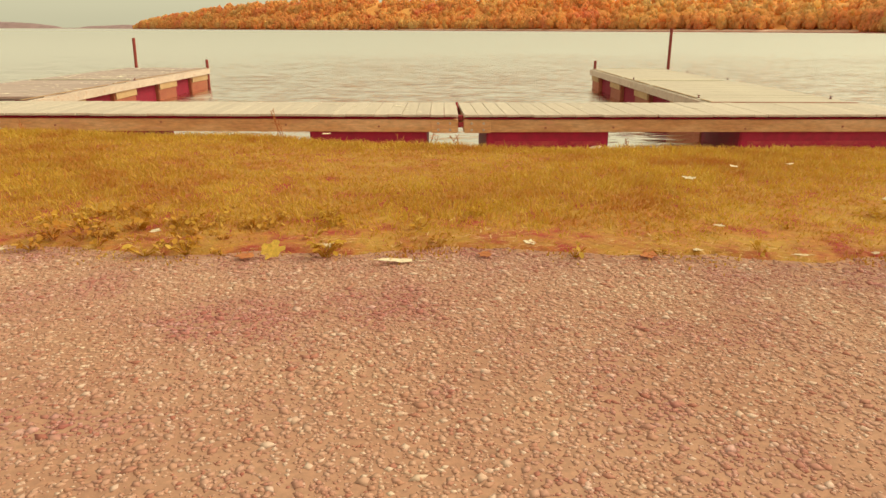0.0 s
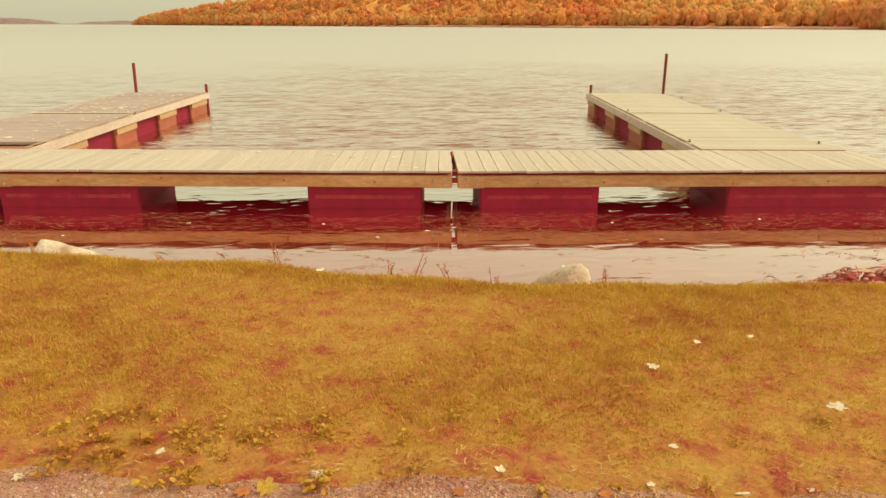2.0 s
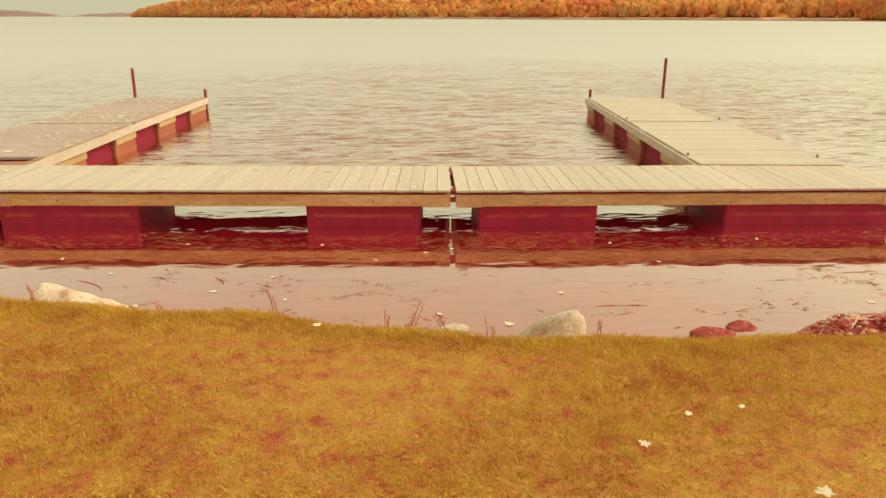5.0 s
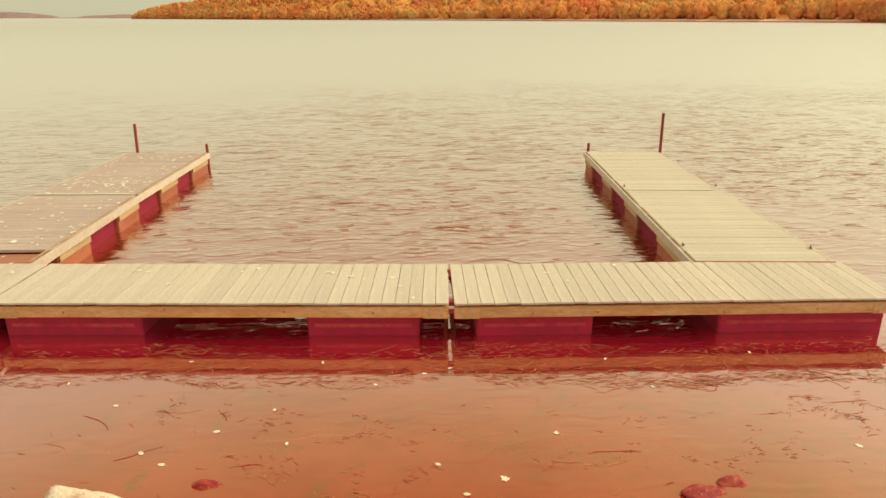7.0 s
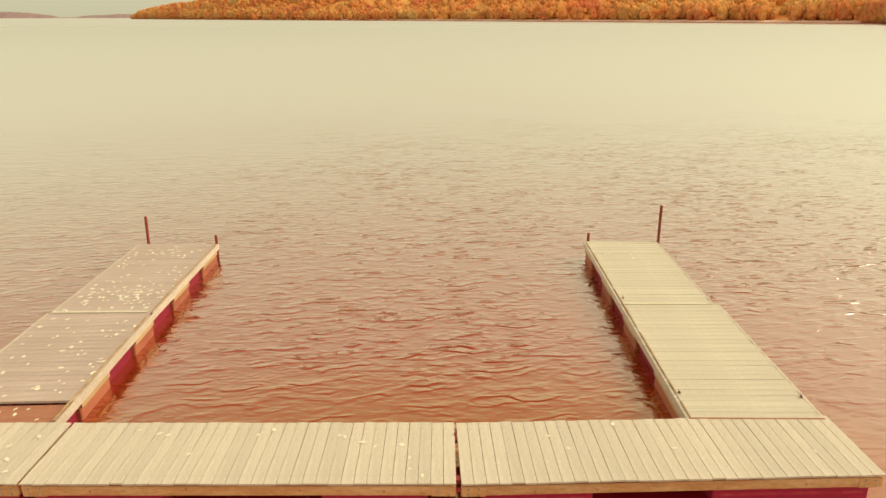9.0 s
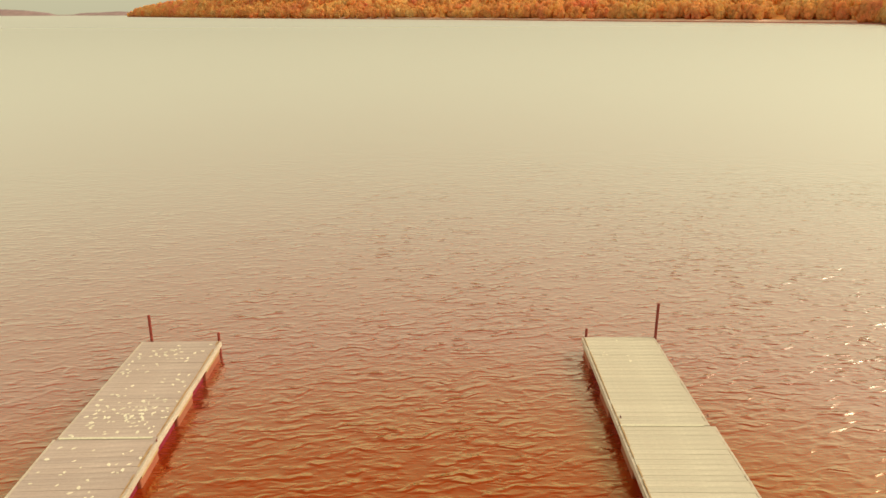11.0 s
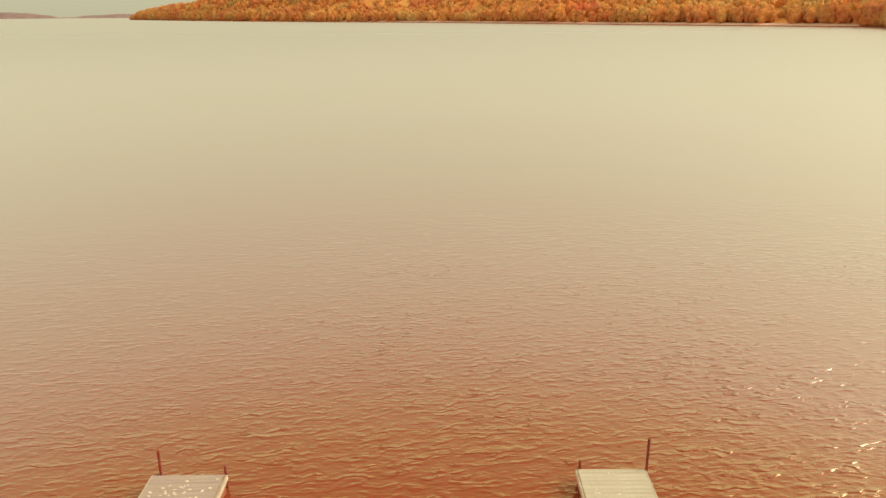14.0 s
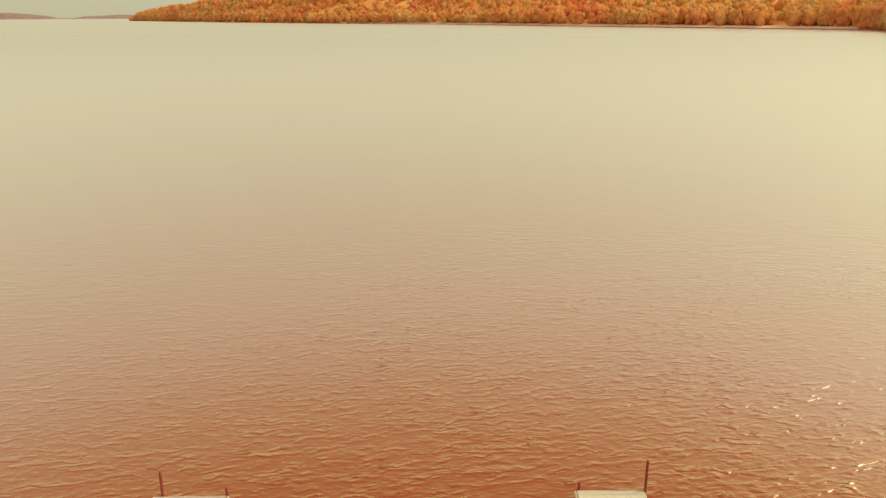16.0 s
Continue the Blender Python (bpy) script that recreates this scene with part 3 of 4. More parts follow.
def main_dock(m, long, label, floats, seed):
    """A walkway section: x along it, y across it, z 0 at the deck."""
    rng = random.Random(seed)
    dock = empty("floating_dock", m, label, "dock", "floating docks")
    deep = 1.19
    count = round(long / PLANK)
    step = long / count
    me = plank_mesh("plank", deep, step - 0.0045, 0.024)
    for i in range(count):
        shared("plank", me, dock, pose((i + 0.5) * step, rng.uniform(-0.006, 0.006), rng.uniform(-0.003, 0.002), 0, rng.uniform(-0.5, 0.5), rng.uniform(-0.15, 0.15)))
    # strip added behind the slot as the shadow line under the boards
    part("slot_shade", box(bmesh.new(), 0.01, long - 0.01, 0.075, 0.11, -0.12, -0.041), M_SHADERED, dock)
    for name, y in (("front_fascia", 0.024), ("back_fascia", deep - 0.06)):
        bm = box(bmesh.new(), 0.0, long, y, y + 0.038, -0.178 if y < 0.5 else -0.225, -0.055, 0.004)
        part(name, bm, M_FASCIA if y < 0.5 else M_SHADERED, dock, "orange-brown edge board with worn knots" if y < 0.5 else "back edge board in a painted shade red")
    for x in (0.012, long - 0.05):
        part("end_board", box(bmesh.new(), x, x + 0.038, 0.055, deep - 0.055, -0.19, -0.052, 0.004), M_FASCIA, dock)
    for y in (0.35, 0.6, 0.85):
        part("joist", box(bmesh.new(), 0.06, long - 0.06, y, y + 0.04, -0.12, -0.045), M_SHADERED, dock)
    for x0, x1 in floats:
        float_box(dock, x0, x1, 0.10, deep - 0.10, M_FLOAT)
    for x in (0.08, 0.2, long - 0.2, long - 0.08):
        for z in (-0.09, -0.155):
            bolt(dock, x, 0.012, z, 90)
    for i in range(4):
        bm = bmesh.new()
        bmesh.ops.create_cone(bm, cap_ends=True, segments=9, radius1=0.013, radius2=0.011, depth=0.006)
        knot = part("knot", bm, M_DARKWOOD, dock)
        knot.matrix_basis = pose(long * (0.13 + 0.24 * i) + rng.uniform(-0.25, 0.25), 0.0225, rng.uniform(-0.15, -0.08), 90, 0, 0)
    for x in (0.14, long - 0.14):
        part("hinge_plate", box(bmesh.new(), x - 0.13, x + 0.13, 0.018, 0.0235, -0.185, -0.070, 0.002), M_FASCIA, dock)
    return dock


def finger_dock(m, long, wide, label, floats, inner, seed, boards, open_start=0.0, joint=0.004):
    """A finger section: y along it, boards across; inner is the side of the slip, 0 or 1."""
    rng = random.Random(seed)
    dock = empty("finger_dock", m, label, "dock", "floating docks")
    count = round((long - open_start) / PLANK)
    step = (long - open_start) / count
    me = mesh_of("plank", box(bmesh.new(), 0.05, wide - 0.05, -(step - joint) / 2, (step - joint) / 2, -0.038, 0, 0.6 * joint), boards)
    for i in range(count):
        shared("plank", me, dock, pose(rng.uniform(-0.008, 0.008), open_start + (i + 0.5) * step, rng.uniform(-0.003, 0.002), rng.uniform(-0.5, 0.5), 0, rng.uniform(-0.15, 0.15)))
    for i, x in enumerate((0.0, wide - 0.045)):
        top = -0.010 if i == inner else -0.004
        part("side_board", box(bmesh.new(), x, x + 0.045, 0, long, -0.125, top, 0.005), M_RAIL, dock, "pale weathered side board")
    y = 0.02
    while y < long - 0.15:
        run, girth = rng.uniform(0.25, 0.7), rng.uniform(0.014, 0.034)
        x0, x1 = (wide - 0.050 - girth, wide - 0.044) if inner else (0.044, 0.050 + 0.7 * girth)
        part("worn_edge", box(bmesh.new(), x0, x1, y, min(y + run, long - 0.02), 0.001, 0.008, 0.002), M_WORN, dock, "brown worn edge along the side board")
        y += run + rng.choice((0.0, 0.0, 0.05, 0.2))
    for y in (0.004, long - 0.042):
        part("end_board", box(bmesh.new(), 0.048, wide - 0.048, y, y + 0.038, -0.125, -0.045, 0.004), M_RAIL, dock)
    for x in (0.4, wide / 2, wide - 0.44):
        part("joist", box(bmesh.new(), x, x + 0.04, open_start + 0.05, long - 0.05, -0.125, -0.045), M_SHADERED, dock)
    for y0, y1 in floats:
        bm = box(bmesh.new(), 0.06, wide - 0.06, y0, y1, WATER - DECK - 0.2, -0.13, 0.015)
        part("float", bm, M_FLOATWOOD, dock, "timber-clad float stained by the waterline")
        x0 = wide - 0.062 if inner else 0.036
        part("waling_board", box(bmesh.new(), x0, x0 + 0.026, y0 + 0.01, y1 - 0.01, -0.235, -0.128, 0.004), M_WALE, dock, "golden upper cladding board")
    # block added to paint the dark gaps between floats as maroon shade
    part("gap_shade_fill", box(bmesh.new(), 0.13, wide - 0.13, 0.1, long - 0.1, WATER - DECK - 0.15, -0.13, 0.01), M_RECESS, dock, "maroon fill painted as shade between the clad floats")
    return dock


dock_right = main_dock(pose(0.413, 6.205, DECK, 0, 0, 0.3), 4.73, "weathered grey-tan plank dock section meeting a clean finger pier",
                       [(0.24, 1.49), (2.85, 4.66)], 11)
dock_left = main_dock(pose(-4.425, 6.355, DECK, 0, 0, -1.65), 4.785, "weathered grey-tan plank dock section with scattered fallen leaves",
                      [(0.06, 1.52), (3.28, 4.47)], 12)
dock_far = main_dock(pose(-9.25, 6.50, DECK, 0, 0, -1.65), 4.79, "weathered plank dock section leading off along the bank", [(0.06, 1.5), (2.9, 4.7)], 13)

finger_r1 = finger_dock(pose(3.34, 7.42, DECK, 0, 0, -2.3), 3.62, 1.76, "pale plank finger pier joined to the walkway", [(0.3, 1.55), (2.68, 3.5)], 0, 21, M_CROSSPLANK)
finger_r2 = finger_dock(pose(3.487, 11.06, DECK, 0, 0, -2.3), 3.53, 1.67, "pale plank finger pier end with steel mooring post", [(0.9, 1.69), (2.8, 3.5)], 0, 22, M_CROSSPLANK)
finger_l1 = finger_dock(pose(-6.46, 7.56, DECK, 0, 0, 0.6), 3.40, 1.85, "weathered finger pier strewn with fallen leaves", [(0.66, 1.57), (2.55, 3.36)], 1, 23, M_OLDPLANK, 0.5, 0.0022)
finger_l2 = finger_dock(pose(-6.445, 10.99, DECK, 0, 0, -0.75), 3.73, 1.80, "weathered finger pier end thick with leaf litter", [(0.96, 1.81), (2.68, 3.67)], 1, 24, M_OLDPLANK, 0.0, 0.0022)
# dark strip stands in for the shadow in the gap between the decks
part("gap_shadow_strip", box(bmesh.new(), 0.03, 1.74, -0.022, -0.002, -0.03, 0.010, 0.003), M_DARKWOOD, finger_r1, "dark red-brown strip painted as the joint's shadow")
for pier, wide, first in ((finger_r2, 1.67, 0.05), (finger_l2, 1.80, 0.05)):
    part("cover_strip", box(bmesh.new(), first, wide - 0.12, -0.045, 0.012, 0.004, 0.013, 0.003), M_COVER, pier, "pale cover strip over the joint")
part("step_board", box(bmesh.new(), 0.06, 1.81, 0.06, 0.48, -0.09, -0.05, 0.004), M_DARKWOOD, finger_l1, "dark brown lowered step board")


def mooring_post(a, b, r, label):
    ob = empty("mooring_post", pose(a[0], a[1], 0), label, "post", "mooring posts")
    bm = bmesh.new()
    rod(bm, (0, 0, -2.0), (b[0] - a[0], b[1] - a[1], b[2]), r, 12)
    part("pipe", bm, M_RUST, ob, smooth=False)
    bm = bmesh.new()
    box(bm, -0.045, 0.045, -0.05, 0.05, DECK - 0.15, DECK - 0.06, 0.006)
    part("bracket", bm, M_DARKIRON, ob)


mooring_post((-6.27, 14.80), (-6.19, 14.82, 1.06), 0.032, "tall rust-red steel pipe post at the pier end")
mooring_post((-4.68, 14.77), (-4.67, 14.78, 0.62), 0.03, "short rust-red steel pipe stub at the pier corner")
mooring_post((5.30, 14.43), (5.305, 14.53, 1.29), 0.032, "tall leaning rust-red steel pipe post at the pier end")
mooring_post((3.74, 14.66), (3.75, 14.67, 0.62), 0.03, "short rust-red steel pipe stub at the pier corner")


def cleat(x, y, turn):
    ob = empty("mooring_cleat", pose(x, y, DECK, 0, 0, turn) @ Matrix.Scale(0.75, 4), "small dark iron mooring cleat on the deck edge", "cleat", "mooring cleats")
    part("base", box(bmesh.new(), -0.035, 0.035, -0.014, 0.014, 0, 0.01, 0.003), M_DARKIRON, ob)
    for x_ in (-0.016, 0.016):
        part("leg", rod(bmesh.new(), (x_, 0, 0.008), (x_, 0, 0.032), 0.006, 8), M_DARKIRON, ob)
    bm = bmesh.new()
    rod(bm, (-0.06, 0, 0.042), (0, 0, 0.034), 0.004, 8, 0.008)
    rod(bm, (0, 0, 0.034), (0.06, 0, 0.042), 0.008, 8, 0.004)
    part("horn", bm, M_DARKIRON, ob)


for cx, cy, ct in ((5.05, 7.86, 80), (3.46, 8.02, 92), (3.61, 11.3, 88), (5.22, 11.27, 85), (5.33, 13.45, 88), (-4.66, 10.85, 90)):
    cleat(cx, cy, ct)

# rope and link that tie the two middle sections
link = empty("dock_coupling", pose(0.385, 6.2, DECK), "dark iron coupling between two dock sections", "coupling")
for name, y0, y1, z0, z1 in (("strap", 0.03, 0.05, -0.13, -0.075), ("spacer", 0.10, 0.19, -0.07, -0.02), ("spacer", 0.86, 1.0, -0.07, -0.02)):
    part(name, box(bmesh.new(), -0.027, 0.027, y0, y1, z0, z1, 0.004), M_LINK, link)
part("pin", rod(bmesh.new(), (0, 0.94, -0.1), (0, 0.94, 0.03), 0.014, 10), M_LINK, link)


# ---- rocks along the bank ----
def stone(name, x, y, z, sx, sy, sz, turn, material, label, category="rock", group="shore rocks", seed=0, tip=0.0):
    bm = bmesh.new()
    bmesh.ops.create_icosphere(bm, subdivisions=4, radius=1)
    off = Vector((seed * 3.7, seed * 1.9, seed * 5.3))
    rng = random.Random(seed * 7 + 3)
    facets = [(Vector((rng.gauss(0, 1), rng.gauss(0, 1), rng.gauss(0.2, 1))).normalized(), rng.uniform(0.68, 0.95)) for _ in range(11)]
    for v in bm.verts:
        c = v.co.copy()
        flat = min([1.12] + [d / c.dot(n) for n, d in facets if c.dot(n) > 0.3])
        k = flat + 0.12 * noise.noise(c * 1.2 + off) - 0.08 * abs(noise.noise(c * 2.1 + off)) + 0.05 * noise.noise(c * 4.1 + off) + 0.03 * noise.noise(c * 10 + off)
        v.co = Vector((c.x * sx * k, c.y * sy * k, sz * (c.z * k * (1 + 0.4 * tip * c.x) + 0.75 * tip * c.x)))
    ob = new(name, mesh_of(name, bm, material, True))
    ob.matrix_basis = pose(x, y, z, 0, 0, turn)
    return tagged(ob, label, category, group)


for i, (x, y, z, sx, sy, sz, turn, tip) in enumerate((
        (-1.76, 2.96, 0.51, 0.32, 0.19, 0.19, -6, -0.55), (-1.32, 2.86, 0.38, 0.19, 0.11, 0.12, 6, -0.1), (0.09, 2.62, 0.42, 0.23, 0.14, 0.14, 4, 0.85),
        (0.655, 2.58, 0.48, 0.22, 0.15, 0.18, 4, 0.95), (0.96, 2.50, 0.40, 0.10, 0.10, 0.11, 0, 0.0), (1.21, 2.54, 0.37, 0.21, 0.12, 0.12, -8, -0.25),
        (1.43, 2.72, 0.31, 0.15, 0.13, 0.15, 8, -0.15), (3.35, 2.66, 0.46, 0.14, 0.12, 0.11, 0, 0.1), (1.66, 2.66, 0.30, 0.14, 0.10, 0.09, -6, -0.2),
        (-2.6, 3.0, 0.45, 0.2, 0.16, 0.16, 0, 0.2), (0.36, 2.50, 0.47, 0.09, 0.08, 0.07, 0, 0.2))):
    stone("shore_rock", x, y, z, sx, sy, sz, turn, M_ROCK, "pale weathered boulder on the bank edge", seed=i + 1, tip=tip)
for i, (x, y, z, sx, sy, sz, turn, tip) in enumerate((
        (1.17, 3.04, 0.19, 0.23, 0.13, 0.14, 0, -0.15), (2.12, 3.74, 0.012, 0.19, 0.11, 0.055, 10, -0.2), (2.33, 3.84, 0.012, 0.12, 0.08, 0.06, 0, 0.2),
        (-1.46, 3.90, 0.01, 0.12, 0.06, 0.05, 0, -0.3), (0.42, 2.78, 0.27, 0.07, 0.08, 0.09, 0, 0.0), (2.02, 2.58, 0.42, 0.13, 0.10, 0.10, 12, 0.2),
        (2.44, 2.54, 0.45, 0.16, 0.12, 0.11, -10, 0.0), (2.92, 2.56, 0.46, 0.18, 0.12, 0.11, 8, -0.2), (2.3, 2.78, 0.33, 0.15, 0.09, 0.08, 0, 0.1))):
    stone("wet_rock", x, y, z, sx, sy, sz, turn, M_WETROCK, "dark red-brown wet rock by the water's edge", group="wet rocks", seed=i + 31, tip=tip)


# ---- debris heap on the shore ----
def strips(n, pick, rng, lo, hi, wide, spread=0.6):
    """Flat kinked strands and scraps lying about the places that pick() gives."""
    V, F = [], []
    for i in range(n):
        x, y = pick()
        a = rng.gauss(0.0, spread)
        long, k = rng.uniform(lo, hi), 7
        base, girth = len(V), wide * rng.uniform(0.5, 1.9)
        cx, cy = x - 0.5 * long * math.cos(a), y - 0.5 * long * math.sin(a)
        for j in range(k):
            u = j / (k - 1) - 0.5
            w = girth * rng.uniform(0.55, 1.3) * (1 - 2.2 * u * u)
            for side in (-1, 1):
                V.append((cx - side * w * math.sin(a), cy + side * w * math.cos(a), WATER + 0.0025))
            a += rng.gauss(0, 0.22)
            cx, cy = cx + long / (k - 1) * math.cos(a), cy + long / (k - 1) * math.sin(a)
        for j in range(k - 1):
            b = base + 2 * j
            F += [(b, b + 1, b + 3), (b, b + 3, b + 2)]
    return V, F


def mound(x, y):
    """Extra height of the litter heap over the bank."""
    lump = 0.5 + 0.5 * np.sin(x * 7.1 + 2 * np.sin(y * 9)) * np.sin(y * 11 + x * 3)
    return 0.25 * smooth01(1.7, 2.2, x) * smooth01(4.3, 3.4, x) * smooth01(0.36, 0.05, np.abs(y - 2.62)) * (0.55 + 0.45 * lump)


def debris():
    rng = np.random.default_rng(12)
    HX, HY = np.meshgrid(np.arange(1.7, 4.3, 0.035), np.arange(2.2, 3.06, 0.035))
    HZ = np.maximum(ground_height(HX, HY), WATER - 0.05) + mound(HX, HY) + 0.022 * rng.uniform(-1, 1, HX.shape) - 0.02
    heap_bed = new("litter_heap", grid_mesh("litter_heap", HX, HY, HZ, M_WETROCK))
    tagged(heap_bed, "low heap of wet red-brown litter on the shore", "litter heap", kind="stuff")
    n = 2400
    x = 1.7 + 2.4 * rng.uniform(size=n)
    y = rng.normal(2.64, 0.15, n)
    z = np.maximum(ground_height(x, y), WATER - 0.02) + mound(x, y) + rng.uniform(-0.01, 0.012, n)
    r = np.clip(rng.lognormal(-4.95, 0.5, n), 0.004, 0.024)
    V, F = blobs(np.stack([x, y, z], 1), np.stack([r * 1.6, r, r * 0.7], 1), 1, 0.35, rng)
    pick = random.Random(14)

    def heap():
        return 1.6 + 2.4 * pick.random(), pick.gauss(2.64, 0.15)

    v, f = strips(1300, heap, pick, 0.03, 0.16, 0.0022)
    v = np.array(v)
    v[:, 2] = np.maximum(ground_height(v[:, 0], v[:, 1]), WATER - 0.02) + mound(v[:, 0], v[:, 1]) + 0.012 + 0.012 * np.abs(np.sin(v[:, 0] * 23 + v[:, 1] * 31))
    V, F = np.concatenate([V, v]), np.concatenate([F, np.array(f) + len(V)])
    ob = new("shore_debris", mesh_arrays("shore_debris", V, F, M_DEBRIS))
    tagged(ob, "pale pebbles, twigs and dead reeds strewn on the shore", "debris", kind="stuff")


debris()

# ---- gravel chips ----
def gravel():
    rng = np.random.default_rng(3)
    oct_v = np.array([(1, 0, 0), (-1, 0, 0), (0, 1, 0), (0, -1, 0), (0, 0, 1), (0, 0, -1)], dtype=np.float32)
    oct_f = np.array([(0, 2, 4), (2, 1, 4), (1, 3, 4), (3, 0, 4), (2, 0, 5), (1, 2, 5), (3, 1, 5), (0, 3, 5)], dtype=np.int32)
    n = 150000
    x = rng.normal(0.15, 1.1, n)
    y = 1.0 - np.abs(rng.normal(0.0, 0.75, n))
    keep = y < turf_line(x) + rng.normal(0.0, 0.035, n)
    x, y = x[keep], y[keep]
    n = len(x)
    r = np.clip(rng.lognormal(-5.88, 0.42, n), 0.0012, 0.009)
    a = rng.uniform(0, 6.28, n)
    lump = rng.uniform(0.65, 1.35, (n, 6, 1))
    P = oct_v[None] * lump * r[:, None, None] * np.array((1.3, 0.95, 0.30))
    c, s = np.cos(a)[:, None], np.sin(a)[:, None]
    X, Y = P[..., 0] * c - P[..., 1] * s + x[:, None], P[..., 0] * s + P[..., 1] * c + y[:, None]
    Z = P[..., 2] + (ground_height(x, y) + r * 0.05)[:, None]
    V = np.stack([X, Y, Z], -1).reshape(-1, 3)
    F = (oct_f[None] + (np.arange(n) * 6)[:, None, None]).reshape(-1, 3)
    ob = new("gravel", mesh_arrays("gravel", V, F, M_PEBBLE))
    tagged(ob, "loose pinkish gravel chips along the path", "gravel", kind="stuff")


gravel()


# ---- grass ----
def blades(x, y, tall, wide, lean, rng):
    """Curved tapering blades, one for each x, y."""
    n = len(x)
    a = rng.uniform(0, 6.28, n)
    b = 2.2 * np.sin(x * 17.1 + 2.0 * np.sin(y * 13.3)) + 1.9 * np.sin(y * 23.7 + 1.5 * np.sin(x * 9.1)) + rng.normal(0, 1.3, n)
    ux, uy = np.cos(a) * wide / 2, np.sin(a) * wide / 2
    lx, ly = np.cos(b) * lean * tall, np.sin(b) * lean * tall
    z = ground_height(x, y) - 0.004
    rows = [(x - ux, y - uy, z), (x + ux, y + uy, z),
            (x + lx * 0.35 - ux * 0.8, y + ly * 0.35 - uy * 0.8, z + tall * 0.55), (x + lx * 0.35 + ux * 0.8, y + ly * 0.35 + uy * 0.8, z + tall * 0.55),
            (x + lx, y + ly, z + tall * (1 - 0.3 * lean))]
    V = np.stack([np.stack(r, -1) for r in rows], 1).reshape(-1, 3)
    f = np.array([(0, 1, 3), (0, 3, 2), (2, 3, 4)], dtype=np.int32)
    F = (f[None] + (np.arange(n) * 5)[:, None, None]).reshape(-1, 3)
    return V, F


def patchy(x, y):
    return 0.5 + 0.25 * np.sin(x * 4.1 + 1.3 * np.sin(y * 3.3)) + 0.25 * np.sin(y * 6.7 + 1.7 * np.sin(x * 2.9 + 2))


def grass():
    rng = np.random.default_rng(8)
    n = 590000
    x = rng.uniform(-3.9, 4.9, n)
    y = rng.uniform(0.6, 3.3, n)
    edge = y - turf_line(x) - rng.normal(-0.03, 0.04, n) - 0.09 * smooth01(0.2, 0.6, patchy(x * 1.3 + 1, x * 2.3)) * smooth01(-0.9, -0.3, x)
    over = crest_line(x) + 0.22 - y
    edge = np.where((edge < 0) & (y > turf_line(x)) & (rng.uniform(size=n) < 0.2), 0.01, edge)
    keep = (edge > 0) & (over > 0) & (rng.uniform(size=n) < (0.66 + 0.34 * np.maximum(patchy(x * 2.6, y * 3.4), smooth01(0.7, 0.1, over))) * (0.34 + 0.66 * smooth01(0.0, 0.26, edge + 0.25 * patchy(x * 3.1, y * 3) - 0.12)))
    keep &= rng.uniform(size=n) > smooth01(3.0, 4.4, np.abs(x - 0.5))
    x, y, edge, over = x[keep], y[keep], edge[keep], over[keep]
    n = len(x)
    tall = rng.uniform(0.014, 0.031, n) * (0.6 + 0.4 * smooth01(0.0, 0.25, edge)) * (0.75 + 0.5 * patchy(x * 0.7, y * 0.8))
    tall *= 1 + 0.9 * smooth01(0.5, 0.2, over) * rng.uniform(0.3, 1, n)
    wide = rng.uniform(0.0026, 0.0056, n)
    # the same bank further along, in coarser tufts
    m = 90000
    fx = np.where(rng.uniform(size=m) < 0.5, rng.uniform(-9.3, -2.7, m), rng.uniform(3.7, 9.3, m))
    fx = np.where(rng.uniform(size=m) < smooth01(3.0, 4.4, np.abs(fx - 0.5)), fx, 0.5 + np.sign(fx) * (9.3 - 0.5 * rng.uniform(0, 9, m)))
    fy = turf_line(fx) + rng.uniform(0.02, 1.0, m) * (crest_line(fx) + 0.2 - turf_line(fx))
    x, y = np.concatenate([x, fx]), np.concatenate([y, fy])
    tall = np.concatenate([tall, rng.uniform(0.022, 0.055, m)])
    wide = np.concatenate([wide, rng.uniform(0.008, 0.014, m)])
    V, F = blades(x, y, tall, wide, rng.uniform(0.2, 0.9, n + m), rng)
    ob = new("grass", mesh_arrays("grass", V, F, M_GRASS))
    tagged(ob, "short golden autumn grass on the bank", "grass", kind="stuff")


grass()

turf_x, turf_y = np.arange(-9.4, 9.4, 0.03), np.linspace(0, 1, 34)
TX, TU = np.meshgrid(turf_x, turf_y)
TY = turf_line(TX) - 0.01 + 0.012 * np.sin(TX * 31) * np.sin(TX * 12.3) + TU * (crest_line(TX) + 0.35 - turf_line(TX))
turf = new("turf", grid_mesh("turf", TX, TY, ground_height(TX, TY) + 0.006 - 0.02 * (TU == 0), M_TURF))
tagged(turf, "thin turf of roots and soil under the grass", "turf", kind="structure")


# ---- leaves ----
def thicken(bm, ring, mid, thick):
    """Closes a fan of faces with a lower side and an edge."""
    low = [bm.verts.new(v.co - Vector((0, 0, thick))) for v in ring]
    under = bm.verts.new(mid.co - Vector((0, 0, thick)))
    n = len(ring)
    for i in range(n):
        j = (i + 1) % n
        bm.faces.new((under, low[j], low[i]))
        bm.faces.new((ring[i], low[i], low[j], ring[j]))


